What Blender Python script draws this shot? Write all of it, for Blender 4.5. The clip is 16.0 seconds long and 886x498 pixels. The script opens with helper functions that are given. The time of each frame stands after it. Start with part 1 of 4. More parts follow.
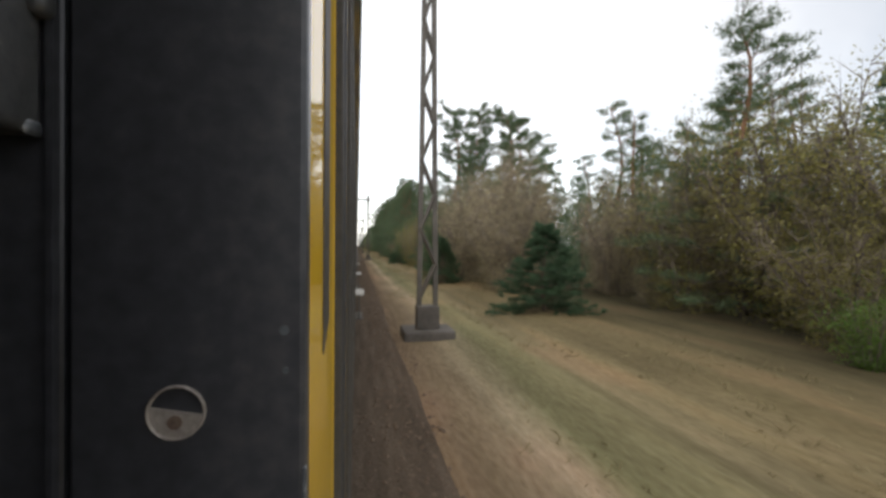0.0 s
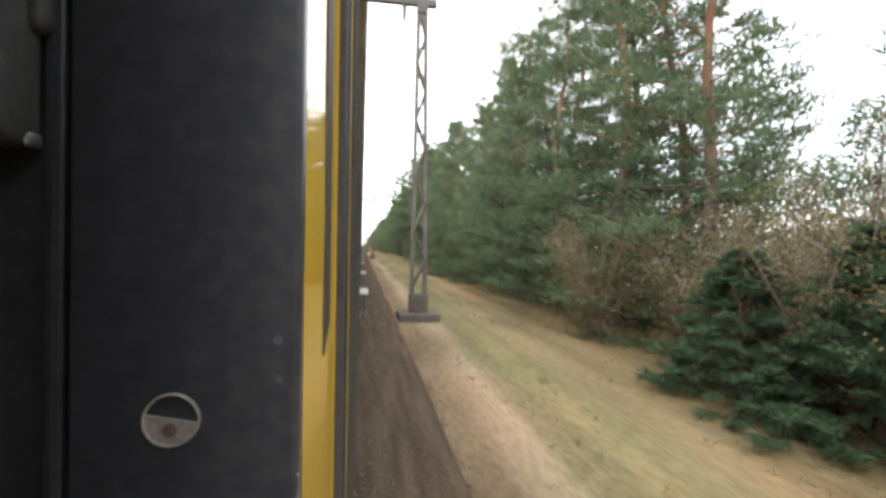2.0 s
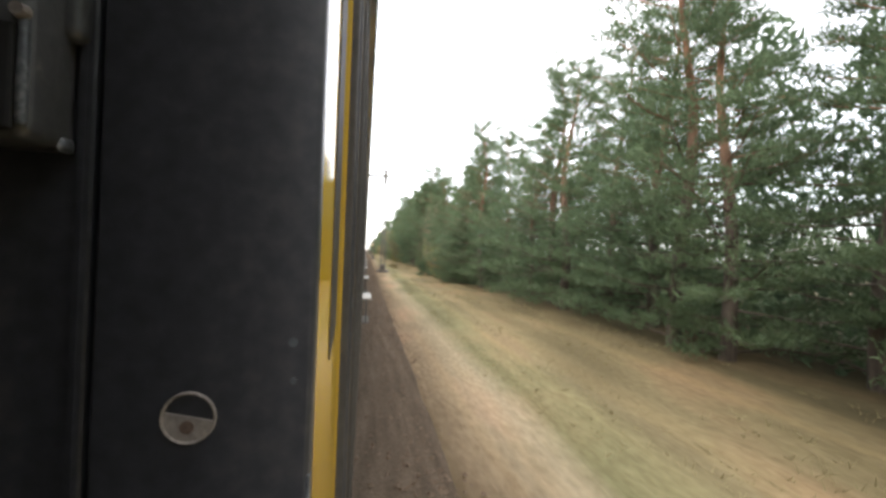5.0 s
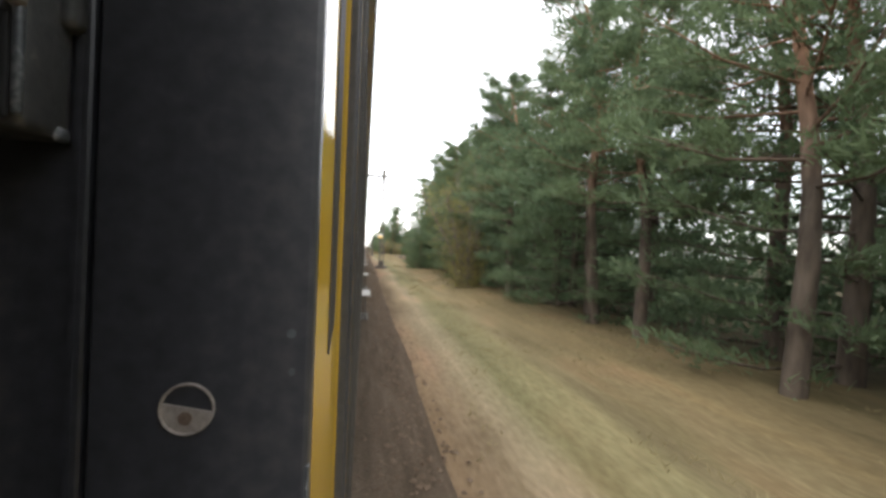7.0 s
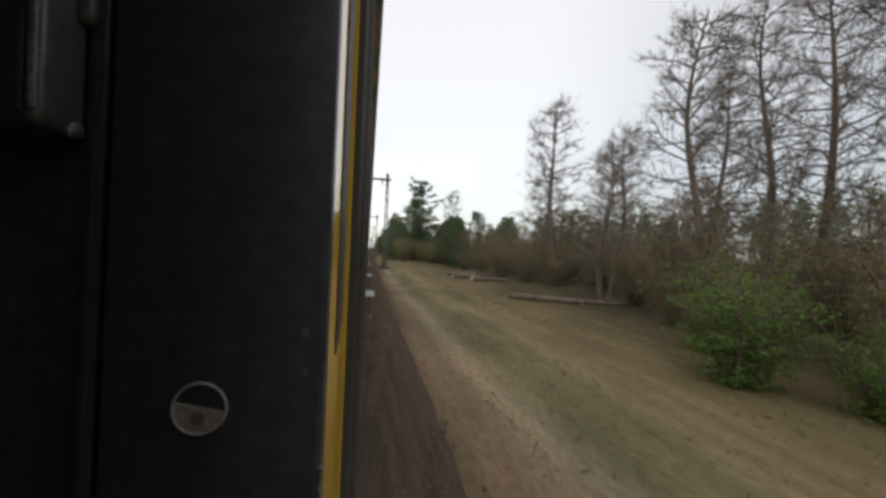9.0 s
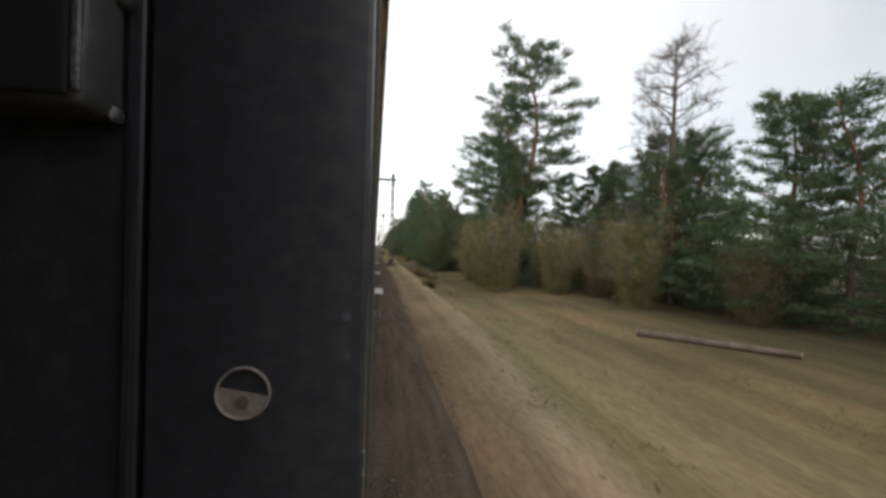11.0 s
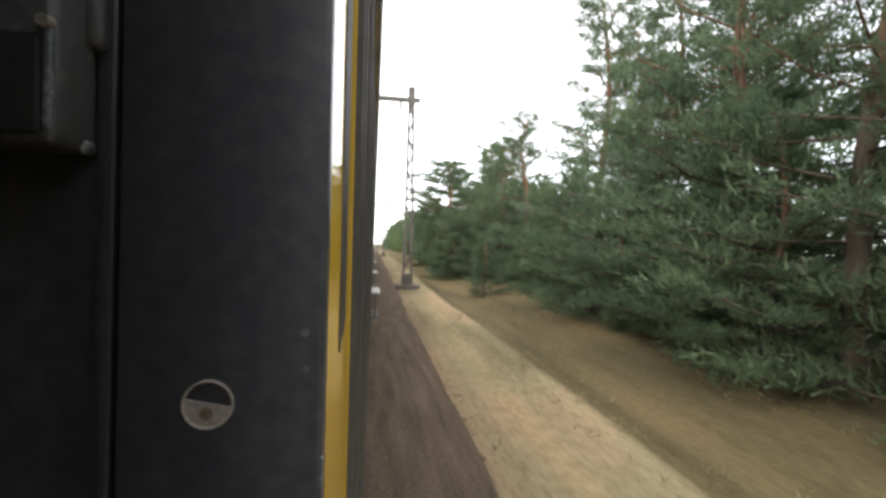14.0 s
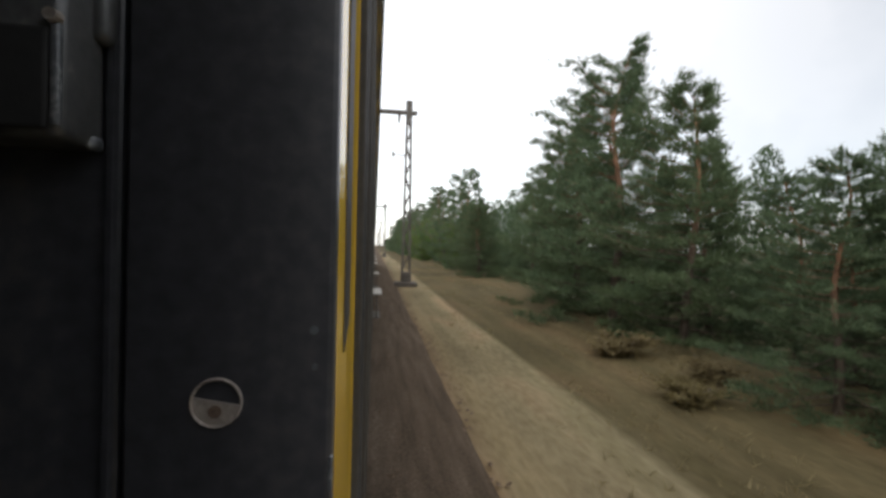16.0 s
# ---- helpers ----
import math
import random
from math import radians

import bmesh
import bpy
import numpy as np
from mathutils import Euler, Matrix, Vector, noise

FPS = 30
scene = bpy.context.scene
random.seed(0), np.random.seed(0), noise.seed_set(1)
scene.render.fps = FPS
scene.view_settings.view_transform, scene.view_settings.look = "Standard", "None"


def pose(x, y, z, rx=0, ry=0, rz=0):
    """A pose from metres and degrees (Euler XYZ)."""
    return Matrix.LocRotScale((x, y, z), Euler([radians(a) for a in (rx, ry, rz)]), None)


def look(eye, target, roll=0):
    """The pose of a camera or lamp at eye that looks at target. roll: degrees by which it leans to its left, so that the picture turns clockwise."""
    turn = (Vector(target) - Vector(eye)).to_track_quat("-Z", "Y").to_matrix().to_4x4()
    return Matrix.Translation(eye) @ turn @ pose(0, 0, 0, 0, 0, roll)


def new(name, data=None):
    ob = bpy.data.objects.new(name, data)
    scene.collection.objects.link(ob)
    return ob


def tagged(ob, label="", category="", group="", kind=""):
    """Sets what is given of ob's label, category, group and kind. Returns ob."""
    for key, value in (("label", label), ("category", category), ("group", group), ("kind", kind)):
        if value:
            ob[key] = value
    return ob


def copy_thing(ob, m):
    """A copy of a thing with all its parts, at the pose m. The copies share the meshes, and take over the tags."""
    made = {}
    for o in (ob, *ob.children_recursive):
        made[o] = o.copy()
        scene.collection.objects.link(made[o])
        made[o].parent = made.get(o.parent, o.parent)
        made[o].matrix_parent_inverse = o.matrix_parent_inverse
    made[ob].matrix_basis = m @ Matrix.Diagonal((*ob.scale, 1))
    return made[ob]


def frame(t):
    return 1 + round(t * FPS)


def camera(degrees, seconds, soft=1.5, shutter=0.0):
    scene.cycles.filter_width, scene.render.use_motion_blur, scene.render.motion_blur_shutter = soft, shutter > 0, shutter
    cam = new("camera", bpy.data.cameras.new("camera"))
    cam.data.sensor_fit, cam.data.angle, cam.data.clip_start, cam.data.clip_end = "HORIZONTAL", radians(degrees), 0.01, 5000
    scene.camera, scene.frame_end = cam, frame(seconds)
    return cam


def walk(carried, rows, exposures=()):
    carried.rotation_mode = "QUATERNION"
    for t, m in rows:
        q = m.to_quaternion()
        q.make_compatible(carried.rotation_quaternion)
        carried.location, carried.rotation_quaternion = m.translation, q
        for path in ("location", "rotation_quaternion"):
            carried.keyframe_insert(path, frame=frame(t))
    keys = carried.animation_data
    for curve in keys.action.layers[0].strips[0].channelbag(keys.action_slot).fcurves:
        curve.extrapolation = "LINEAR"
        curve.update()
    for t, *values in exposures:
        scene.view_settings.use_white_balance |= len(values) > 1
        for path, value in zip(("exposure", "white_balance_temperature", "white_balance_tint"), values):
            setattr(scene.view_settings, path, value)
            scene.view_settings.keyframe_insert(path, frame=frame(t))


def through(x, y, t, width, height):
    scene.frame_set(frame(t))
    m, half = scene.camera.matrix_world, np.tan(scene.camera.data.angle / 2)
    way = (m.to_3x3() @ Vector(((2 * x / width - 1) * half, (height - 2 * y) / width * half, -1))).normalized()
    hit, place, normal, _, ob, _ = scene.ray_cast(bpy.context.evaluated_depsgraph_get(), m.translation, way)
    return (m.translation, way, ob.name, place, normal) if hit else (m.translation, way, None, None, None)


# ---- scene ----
# ---- camera and walk ----
EYE_Z = 2.26          # eye above the verge
SPEED = 30.0          # metres a second along the train
cam = camera(89.0, 16.0, soft=3.2)

ROWS = [
    (0.0, -0.0022, 0.0112, -0.0055, -10.79, -0.36, 0.40),
    (0.5, -0.0081, 0.0139, -0.0056, -10.60, -0.42, 1.70),
    (1.0, 0.0033, 0.0062, 0.0024, -10.52, -0.35, 1.30),
    (1.5, 0.0096, 0.0046, 0.0017, -10.31, -0.47, 0.60),
    (2.0, 0.0049, 0.0067, 0.0025, -10.17, -0.42, 0.90),
    (2.5, -0.0085, 0.0106, 0.0031, -10.05, -0.74, 1.60),
    (3.0, -0.0079, 0.0036, 0.0012, -9.87, 0.55, 1.60),
    (3.5, -0.0045, 0.0015, 0.0040, -9.59, 0.55, 1.60),
    (6.0, -0.0015, 0.0016, 0.0025, -9.88, 0.17, 2.30),
    (6.5, -0.0009, 0.0033, -0.0016, -9.89, 0.03, 1.90),
    (7.0, -0.0015, 0.0000, 0.0000, -9.82, -0.01, 2.10),
    (7.5, -0.0035, 0.0027, -0.0009, -9.88, 0.32, 2.30),
    (8.0, -0.0029, 0.0004, 0.0013, -9.67, 0.29, 2.20),
    (8.5, -0.0060, 0.0083, -0.0035, -9.60, 0.14, 2.20),
    (9.0, -0.0087, 0.0061, -0.0021, -9.36, 0.16, 2.40),
    (11.5, -0.0305, 0.0096, -0.0139, -8.42, -0.30, 1.40),
    (12.0, -0.0171, -0.0008, -0.0058, -9.60, 0.25, 1.10),
    (12.5, 0.0046, -0.0147, 0.0021, -9.88, -0.07, 0.90),
    (13.0, 0.0097, -0.0211, 0.0056, -9.82, -0.19, 1.00),
    (13.5, -0.0015, -0.0138, -0.0001, -9.27, -0.41, 1.50),
    (14.0, -0.0014, -0.0127, 0.0032, -8.70, -0.42, 1.50),
    (14.5, -0.0050, -0.0130, 0.0004, -8.77, -0.20, 1.55),
    (15.0, -0.0096, -0.0104, -0.0028, -8.77, -0.30, 1.40),
    (15.5, -0.0148, -0.0051, -0.0044, -8.49, -0.26, 1.70),
    (16.0, -0.0067, -0.0089, -0.0001, -8.56, -0.32, 1.30),
]

STOPS = [(0.0, 0.18), (0.5, 0.7), (1.0, 0.98), (1.5, 1.1), (2.0, 1.38), (2.5, 1.47), (3.0, 1.68), (3.5, 1.7), (6.0, 1.26), (7.0, 1.24), (8.0, 0.96), (8.5, 0.42), (9.0, -0.36), (11.5, 0.25), (12.0, 0.9), (12.5, 0.86), (14.0, 1.22), (14.5, 1.18), (15.0, 1.0), (15.5, 0.62), (16.0, 0.1)]


def eye_row(t, x, dy, z, yaw, pitch, roll):
    eye = Vector((x, SPEED * t + dy, EYE_Z + z))
    a, p = radians(yaw), radians(pitch)
    way = Vector((-math.sin(a) * math.cos(p), math.cos(a) * math.cos(p), math.sin(p)))
    return t, look(eye, eye + way, roll)


walk(cam, [eye_row(*r) for r in ROWS],
     exposures=[(t, e, 6700, 10) for t, e in STOPS])

# ---- world and sun: a bright overcast day ----
world = bpy.data.worlds.new("overcast")
scene.world = world
world.use_nodes = True
wn, wl = world.node_tree.nodes, world.node_tree.links
wn.clear()
sky = wn.new("ShaderNodeTexSky")
sky.sky_type, sky.sun_disc = "NISHITA", False
sky.sun_elevation, sky.sun_rotation = radians(48), radians(203)
sky_bg = wn.new("ShaderNodeBackground")
sky_bg.inputs["Strength"].default_value = 0.05
wl.new(sky.outputs[0], sky_bg.inputs["Color"])
tc = wn.new("ShaderNodeTexCoord")
cloud = wn.new("ShaderNodeTexNoise")
cloud.inputs["Scale"].default_value, cloud.inputs["Detail"].default_value = 1.6, 5.0
wl.new(tc.outputs["Generated"], cloud.inputs["Vector"])
ramp = wn.new("ShaderNodeValToRGB")
ramp.color_ramp.elements[0].position, ramp.color_ramp.elements[0].color = 0.36, (0.66, 0.69, 0.73, 1)
ramp.color_ramp.elements[1].position, ramp.color_ramp.elements[1].color = 0.56, (1.0, 1.0, 1.0, 1)
wl.new(cloud.outputs["Fac"], ramp.inputs["Fac"])
cloud_bg = wn.new("ShaderNodeBackground")
cloud_bg.inputs["Strength"].default_value = 1.1
# the cloud is thicker and greyer over the wood
side = wn.new("ShaderNodeSeparateXYZ")
wl.new(tc.outputs["Generated"], side.inputs[0])
thick = wn.new("ShaderNodeMapRange")
thick.interpolation_type = "SMOOTHSTEP"
thick.inputs["From Min"].default_value, thick.inputs["From Max"].default_value = 0.28, 0.80
thick.inputs["To Min"].default_value, thick.inputs["To Max"].default_value = 1.0, 0.62
wl.new(side.outputs["X"], thick.inputs["Value"])
veil = wn.new("ShaderNodeVectorMath")
veil.operation = "SCALE"
wl.new(ramp.outputs[0], veil.inputs[0])
wl.new(thick.outputs[0], veil.inputs["Scale"])
wl.new(veil.outputs[0], cloud_bg.inputs["Color"])
both = wn.new("ShaderNodeAddShader")
wl.new(sky_bg.outputs[0], both.inputs[0])
wl.new(cloud_bg.outputs[0], both.inputs[1])
wout = wn.new("ShaderNodeOutputWorld")
wl.new(both.outputs[0], wout.inputs["Surface"])

sun = new("sun", bpy.data.lights.new("sun", "SUN"))
sun.data.energy, sun.data.angle, sun.data.color = 1.5, radians(45), (1.0, 0.97, 0.92)
sun.matrix_world = look((0, 0, 0), (0.30, 0.72, -0.85))


# ---- materials ----
def mat(name, rough=0.8, metal=0.0, spec=0.5):
    m = bpy.data.materials.new(name)
    m.use_nodes = True
    b = m.node_tree.nodes["Principled BSDF"]
    b.inputs["Roughness"].default_value, b.inputs["Metallic"].default_value = rough, metal
    b.inputs["Specular IOR Level"].default_value = spec
    return m, m.node_tree.nodes, m.node_tree.links, b


def ramp_node(n, stops):
    r = n.new("ShaderNodeValToRGB")
    e = r.color_ramp.elements
    while len(e) < len(stops):
        e.new(0.5)
    for el, (p, c) in zip(e, stops):
        el.position, el.color = p, (*c, 1)
    return r


def noise_node(n, l, scale, detail=4.0, stretch=None, coords="Object"):
    t = n.new("ShaderNodeTexCoord")
    k = n.new("ShaderNodeTexNoise")
    k.inputs["Scale"].default_value, k.inputs["Detail"].default_value = scale, detail
    if stretch:
        mp = n.new("ShaderNodeMapping")
        mp.inputs["Scale"].default_value = stretch
        l.new(t.outputs[coords], mp.inputs["Vector"])
        l.new(mp.outputs[0], k.inputs["Vector"])
    else:
        l.new(t.outputs[coords], k.inputs["Vector"])
    return k


def bumped(n, l, b, height, strength, distance=0.02):
    u = n.new("ShaderNodeBump")
    u.inputs["Strength"].default_value, u.inputs["Distance"].default_value = strength, distance
    l.new(height, u.inputs["Height"])
    l.new(u.outputs[0], b.inputs["Normal"])


def two_scale(name, stops, scale, fine, rough=0.85, bump=0.3, stretch=None, metal=0.0, spec=0.5, distance=0.02):
    """Colour from broad noise with fine noise laid over it, and fine relief."""
    m, n, l, b = mat(name, rough, metal, spec)
    k1, k2 = noise_node(n, l, scale, 5, stretch), noise_node(n, l, fine, 6)
    mix = n.new("ShaderNodeMix")
    mix.inputs[0].default_value = 0.45
    l.new(k1.outputs["Fac"], mix.inputs[2])
    l.new(k2.outputs["Fac"], mix.inputs[3])
    r = ramp_node(n, stops)
    l.new(mix.outputs[0], r.inputs["Fac"])
    l.new(r.outputs[0], b.inputs["Base Color"])
    if bump:
        bumped(n, l, b, k2.outputs["Fac"], bump, distance)
    return m


def leaf_mat(name, dark, light, warm, tone=1.04, through=0.46):
    """Leaves and needles: tone by tree and by clump."""
    dark, light, warm = ([v * tone for v in c] for c in (dark, light, warm))
    m, n, l, b = mat(name, 0.7, 0.0, 0.25)
    oi, geo = n.new("ShaderNodeObjectInfo"), n.new("ShaderNodeNewGeometry")
    k = noise_node(n, l, 0.9, 3)
    add = n.new("ShaderNodeMath")
    add.operation = "MULTIPLY_ADD"
    l.new(geo.outputs["Random Per Island"], add.inputs[0])
    add.inputs[1].default_value = 0.34
    l.new(k.outputs["Fac"], add.inputs[2])
    r = ramp_node(n, [(0.33, dark), (0.95, light)])
    l.new(add.outputs[0], r.inputs["Fac"])
    mix = n.new("ShaderNodeMix")
    mix.data_type = "RGBA"
    mul = n.new("ShaderNodeMath")
    mul.operation = "MULTIPLY"
    l.new(oi.outputs["Random"], mul.inputs[0])
    mul.inputs[1].default_value = 0.55
    l.new(mul.outputs[0], mix.inputs[0])
    l.new(r.outputs[0], mix.inputs[6])
    mix.inputs[7].default_value = (*warm, 1)
    l.new(mix.outputs[2], b.inputs["Base Color"])
    tr = n.new("ShaderNodeBsdfTranslucent")
    l.new(mix.outputs[2], tr.inputs["Color"])
    ms = n.new("ShaderNodeMixShader")
    ms.inputs[0].default_value = through
    l.new(b.outputs[0], ms.inputs[1])
    l.new(tr.outputs[0], ms.inputs[2])
    l.new(ms.outputs[0], n["Material Output"].inputs["Surface"])
    return m


needle = leaf_mat("pine_needles", (0.042, 0.072, 0.042), (0.142, 0.198, 0.110), (0.108, 0.142, 0.066))
spruce_needle = leaf_mat("spruce_needles", (0.028, 0.062, 0.036), (0.085, 0.145, 0.080), (0.065, 0.105, 0.05))
brown_leaf = leaf_mat("dry_brown_leaves", (0.112, 0.086, 0.043), (0.255, 0.203, 0.105), (0.170, 0.148, 0.062))
pale_twig = leaf_mat("pale_dry_twigs", (0.33, 0.278, 0.165), (0.50, 0.425, 0.260), (0.43, 0.380, 0.200))
olive_leaf = leaf_mat("olive_yellow_leaves", (0.15, 0.145, 0.042), (0.32, 0.30, 0.092), (0.26, 0.225, 0.080))
fresh_leaf = leaf_mat("fresh_green_leaves", (0.05, 0.10, 0.020), (0.16, 0.25, 0.05), (0.12, 0.19, 0.045))
straw = leaf_mat("straw_grass", (0.13, 0.105, 0.055), (0.30, 0.25, 0.14), (0.16, 0.16, 0.075))
def pine_bark_mat():
    """Grey-brown scaly bark that turns orange towards the crown."""
    m, n, l, b = mat("scots_pine_bark", 0.95, 0.0, 0.2)
    t = n.new("ShaderNodeTexCoord")
    sep = n.new("ShaderNodeSeparateXYZ")
    l.new(t.outputs["Object"], sep.inputs[0])
    k = noise_node(n, l, 5, 6, (1, 1, 0.3))
    lo = ramp_node(n, [(0.3, (0.038, 0.030, 0.024)), (0.7, (0.125, 0.100, 0.079))])
    hi = ramp_node(n, [(0.3, (0.12, 0.065, 0.04)), (0.7, (0.30, 0.165, 0.10))])
    l.new(k.outputs["Fac"], lo.inputs["Fac"])
    l.new(k.outputs["Fac"], hi.inputs["Fac"])
    rise = n.new("ShaderNodeMapRange")
    rise.inputs["From Min"].default_value, rise.inputs["From Max"].default_value = 3.0, 6.0
    l.new(sep.outputs["Z"], rise.inputs["Value"])
    mx = n.new("ShaderNodeMix")
    mx.data_type = "RGBA"
    l.new(rise.outputs[0], mx.inputs[0])
    l.new(lo.outputs[0], mx.inputs[6])
    l.new(hi.outputs[0], mx.inputs[7])
    l.new(mx.outputs[2], b.inputs["Base Color"])
    bumped(n, l, b, k.outputs["Fac"], 0.8, 0.03)
    return m


bark = two_scale("grey_brown_bark", [(0.3, (0.05, 0.038, 0.028)), (0.7, (0.17, 0.13, 0.10))], 3, 22, 0.95, 0.8, (1, 1, 0.2))
pine_bark = pine_bark_mat()
bare_twig = two_scale("bare_twigs", [(0.3, (0.085, 0.068, 0.055)), (0.7, (0.19, 0.155, 0.125))], 2, 9, 0.95, 0.0)
cut_wood = two_scale("cut_wood", [(0.3, (0.33, 0.23, 0.14)), (0.7, (0.52, 0.40, 0.27))], 5, 40, 0.8, 0.3)
stone = two_scale("ballast_stone", [(0.28, (0.085, 0.061, 0.044)), (0.72, (0.20, 0.150, 0.110))], 5, 30, 0.95, 0.4, spec=0.1)
ballast_bed = two_scale("ballast_bed", [(0.32, (0.062, 0.046, 0.033)), (0.52, (0.112, 0.085, 0.062)), (0.70, (0.172, 0.133, 0.098))], 5.0, 30, 0.97, 1.0, (1.5, 0.14, 1), spec=0.08, distance=0.05)
steel = two_scale("weathered_steel", [(0.3, (0.045, 0.040, 0.034)), (0.7, (0.115, 0.104, 0.090))], 3, 30, 0.75, 0.2)
concrete = two_scale("dark_stained_concrete", [(0.3, (0.045, 0.040, 0.036)), (0.7, (0.115, 0.102, 0.09))], 2.5, 26, 0.9, 0.5)
pale_concrete = two_scale("pale_concrete", [(0.3, (0.30, 0.28, 0.255)), (0.7, (0.46, 0.43, 0.40))], 4, 40, 0.9, 0.4)
enamel = two_scale("white_enamel", [(0.3, (0.62, 0.62, 0.60)), (0.7, (0.8, 0.8, 0.78))], 3, 30, 0.4, 0.0)

black_paint = two_scale("black_painted_panel", [(0.34, (0.031, 0.032, 0.036)), (0.50, (0.052, 0.053, 0.060)), (0.68, (0.092, 0.088, 0.091))], 13, 70, 0.34, 0.012, (1, 1, 0.05), spec=0.5)
latch_paint = two_scale("worn_black_latch", [(0.3, (0.042, 0.044, 0.046)), (0.58, (0.105, 0.105, 0.105)), (0.76, (0.30, 0.28, 0.25))], 26, 140, 0.30, 0.05, spec=0.8)
latch_grey = two_scale("scuffed_blue_grey_latch", [(0.35, (0.05, 0.055, 0.06)), (0.52, (0.13, 0.14, 0.15)), (0.70, (0.42, 0.42, 0.42))], 60, 200, 0.3, 0.05, spec=0.6)
yellow_paint = two_scale("glossy_yellow_paint", [(0.25, (0.76, 0.45, 0.030)), (0.75, (0.86, 0.53, 0.045))], 4, 50, 0.06, 0.0, spec=0.25)
grey_trim = two_scale("dark_grey_trim", [(0.3, (0.050, 0.047, 0.044)), (0.7, (0.105, 0.099, 0.092))], 5, 40, 0.55, 0.05, (1, 1, 0.1), spec=0.2)
rubber = two_scale("black_rubber", [(0.3, (0.018, 0.018, 0.018)), (0.7, (0.04, 0.04, 0.04))], 8, 60, 0.55, 0.05)
rusty = two_scale("rusty_spindle", [(0.3, (0.13, 0.088, 0.064)), (0.7, (0.30, 0.22, 0.17))], 80, 300, 0.8, 0.1)
bolt_grey = two_scale("dull_blue_grey_bolts", [(0.3, (0.07, 0.078, 0.088)), (0.7, (0.16, 0.17, 0.185))], 40, 200, 0.5, 0.05)
worn_metal = two_scale("worn_metal", [(0.3, (0.25, 0.215, 0.185)), (0.7, (0.58, 0.51, 0.45))], 60, 300, 0.45, 0.1, metal=0.3)
# for the added light-bouncing wall inside the coach, and the gutter soffit
pale_grey = two_scale("pale_grey_bounce_and_gutter", [(0.3, (0.55, 0.55, 0.54)), (0.7, (0.68, 0.68, 0.66))], 3, 30, 0.6, 0.05)
dark_step = two_scale("dark_steel_step", [(0.3, (0.05, 0.047, 0.044)), (0.7, (0.12, 0.11, 0.10))], 6, 40, 0.7, 0.2)
pale_step = two_scale("pale_worn_step_plate", [(0.3, (0.34, 0.34, 0.33)), (0.7, (0.50, 0.50, 0.48))], 6, 40, 0.6, 0.2)
roof_grey = two_scale("roof_grey", [(0.3, (0.16, 0.16, 0.155)), (0.7, (0.28, 0.28, 0.27))], 1, 15, 0.7, 0.1)


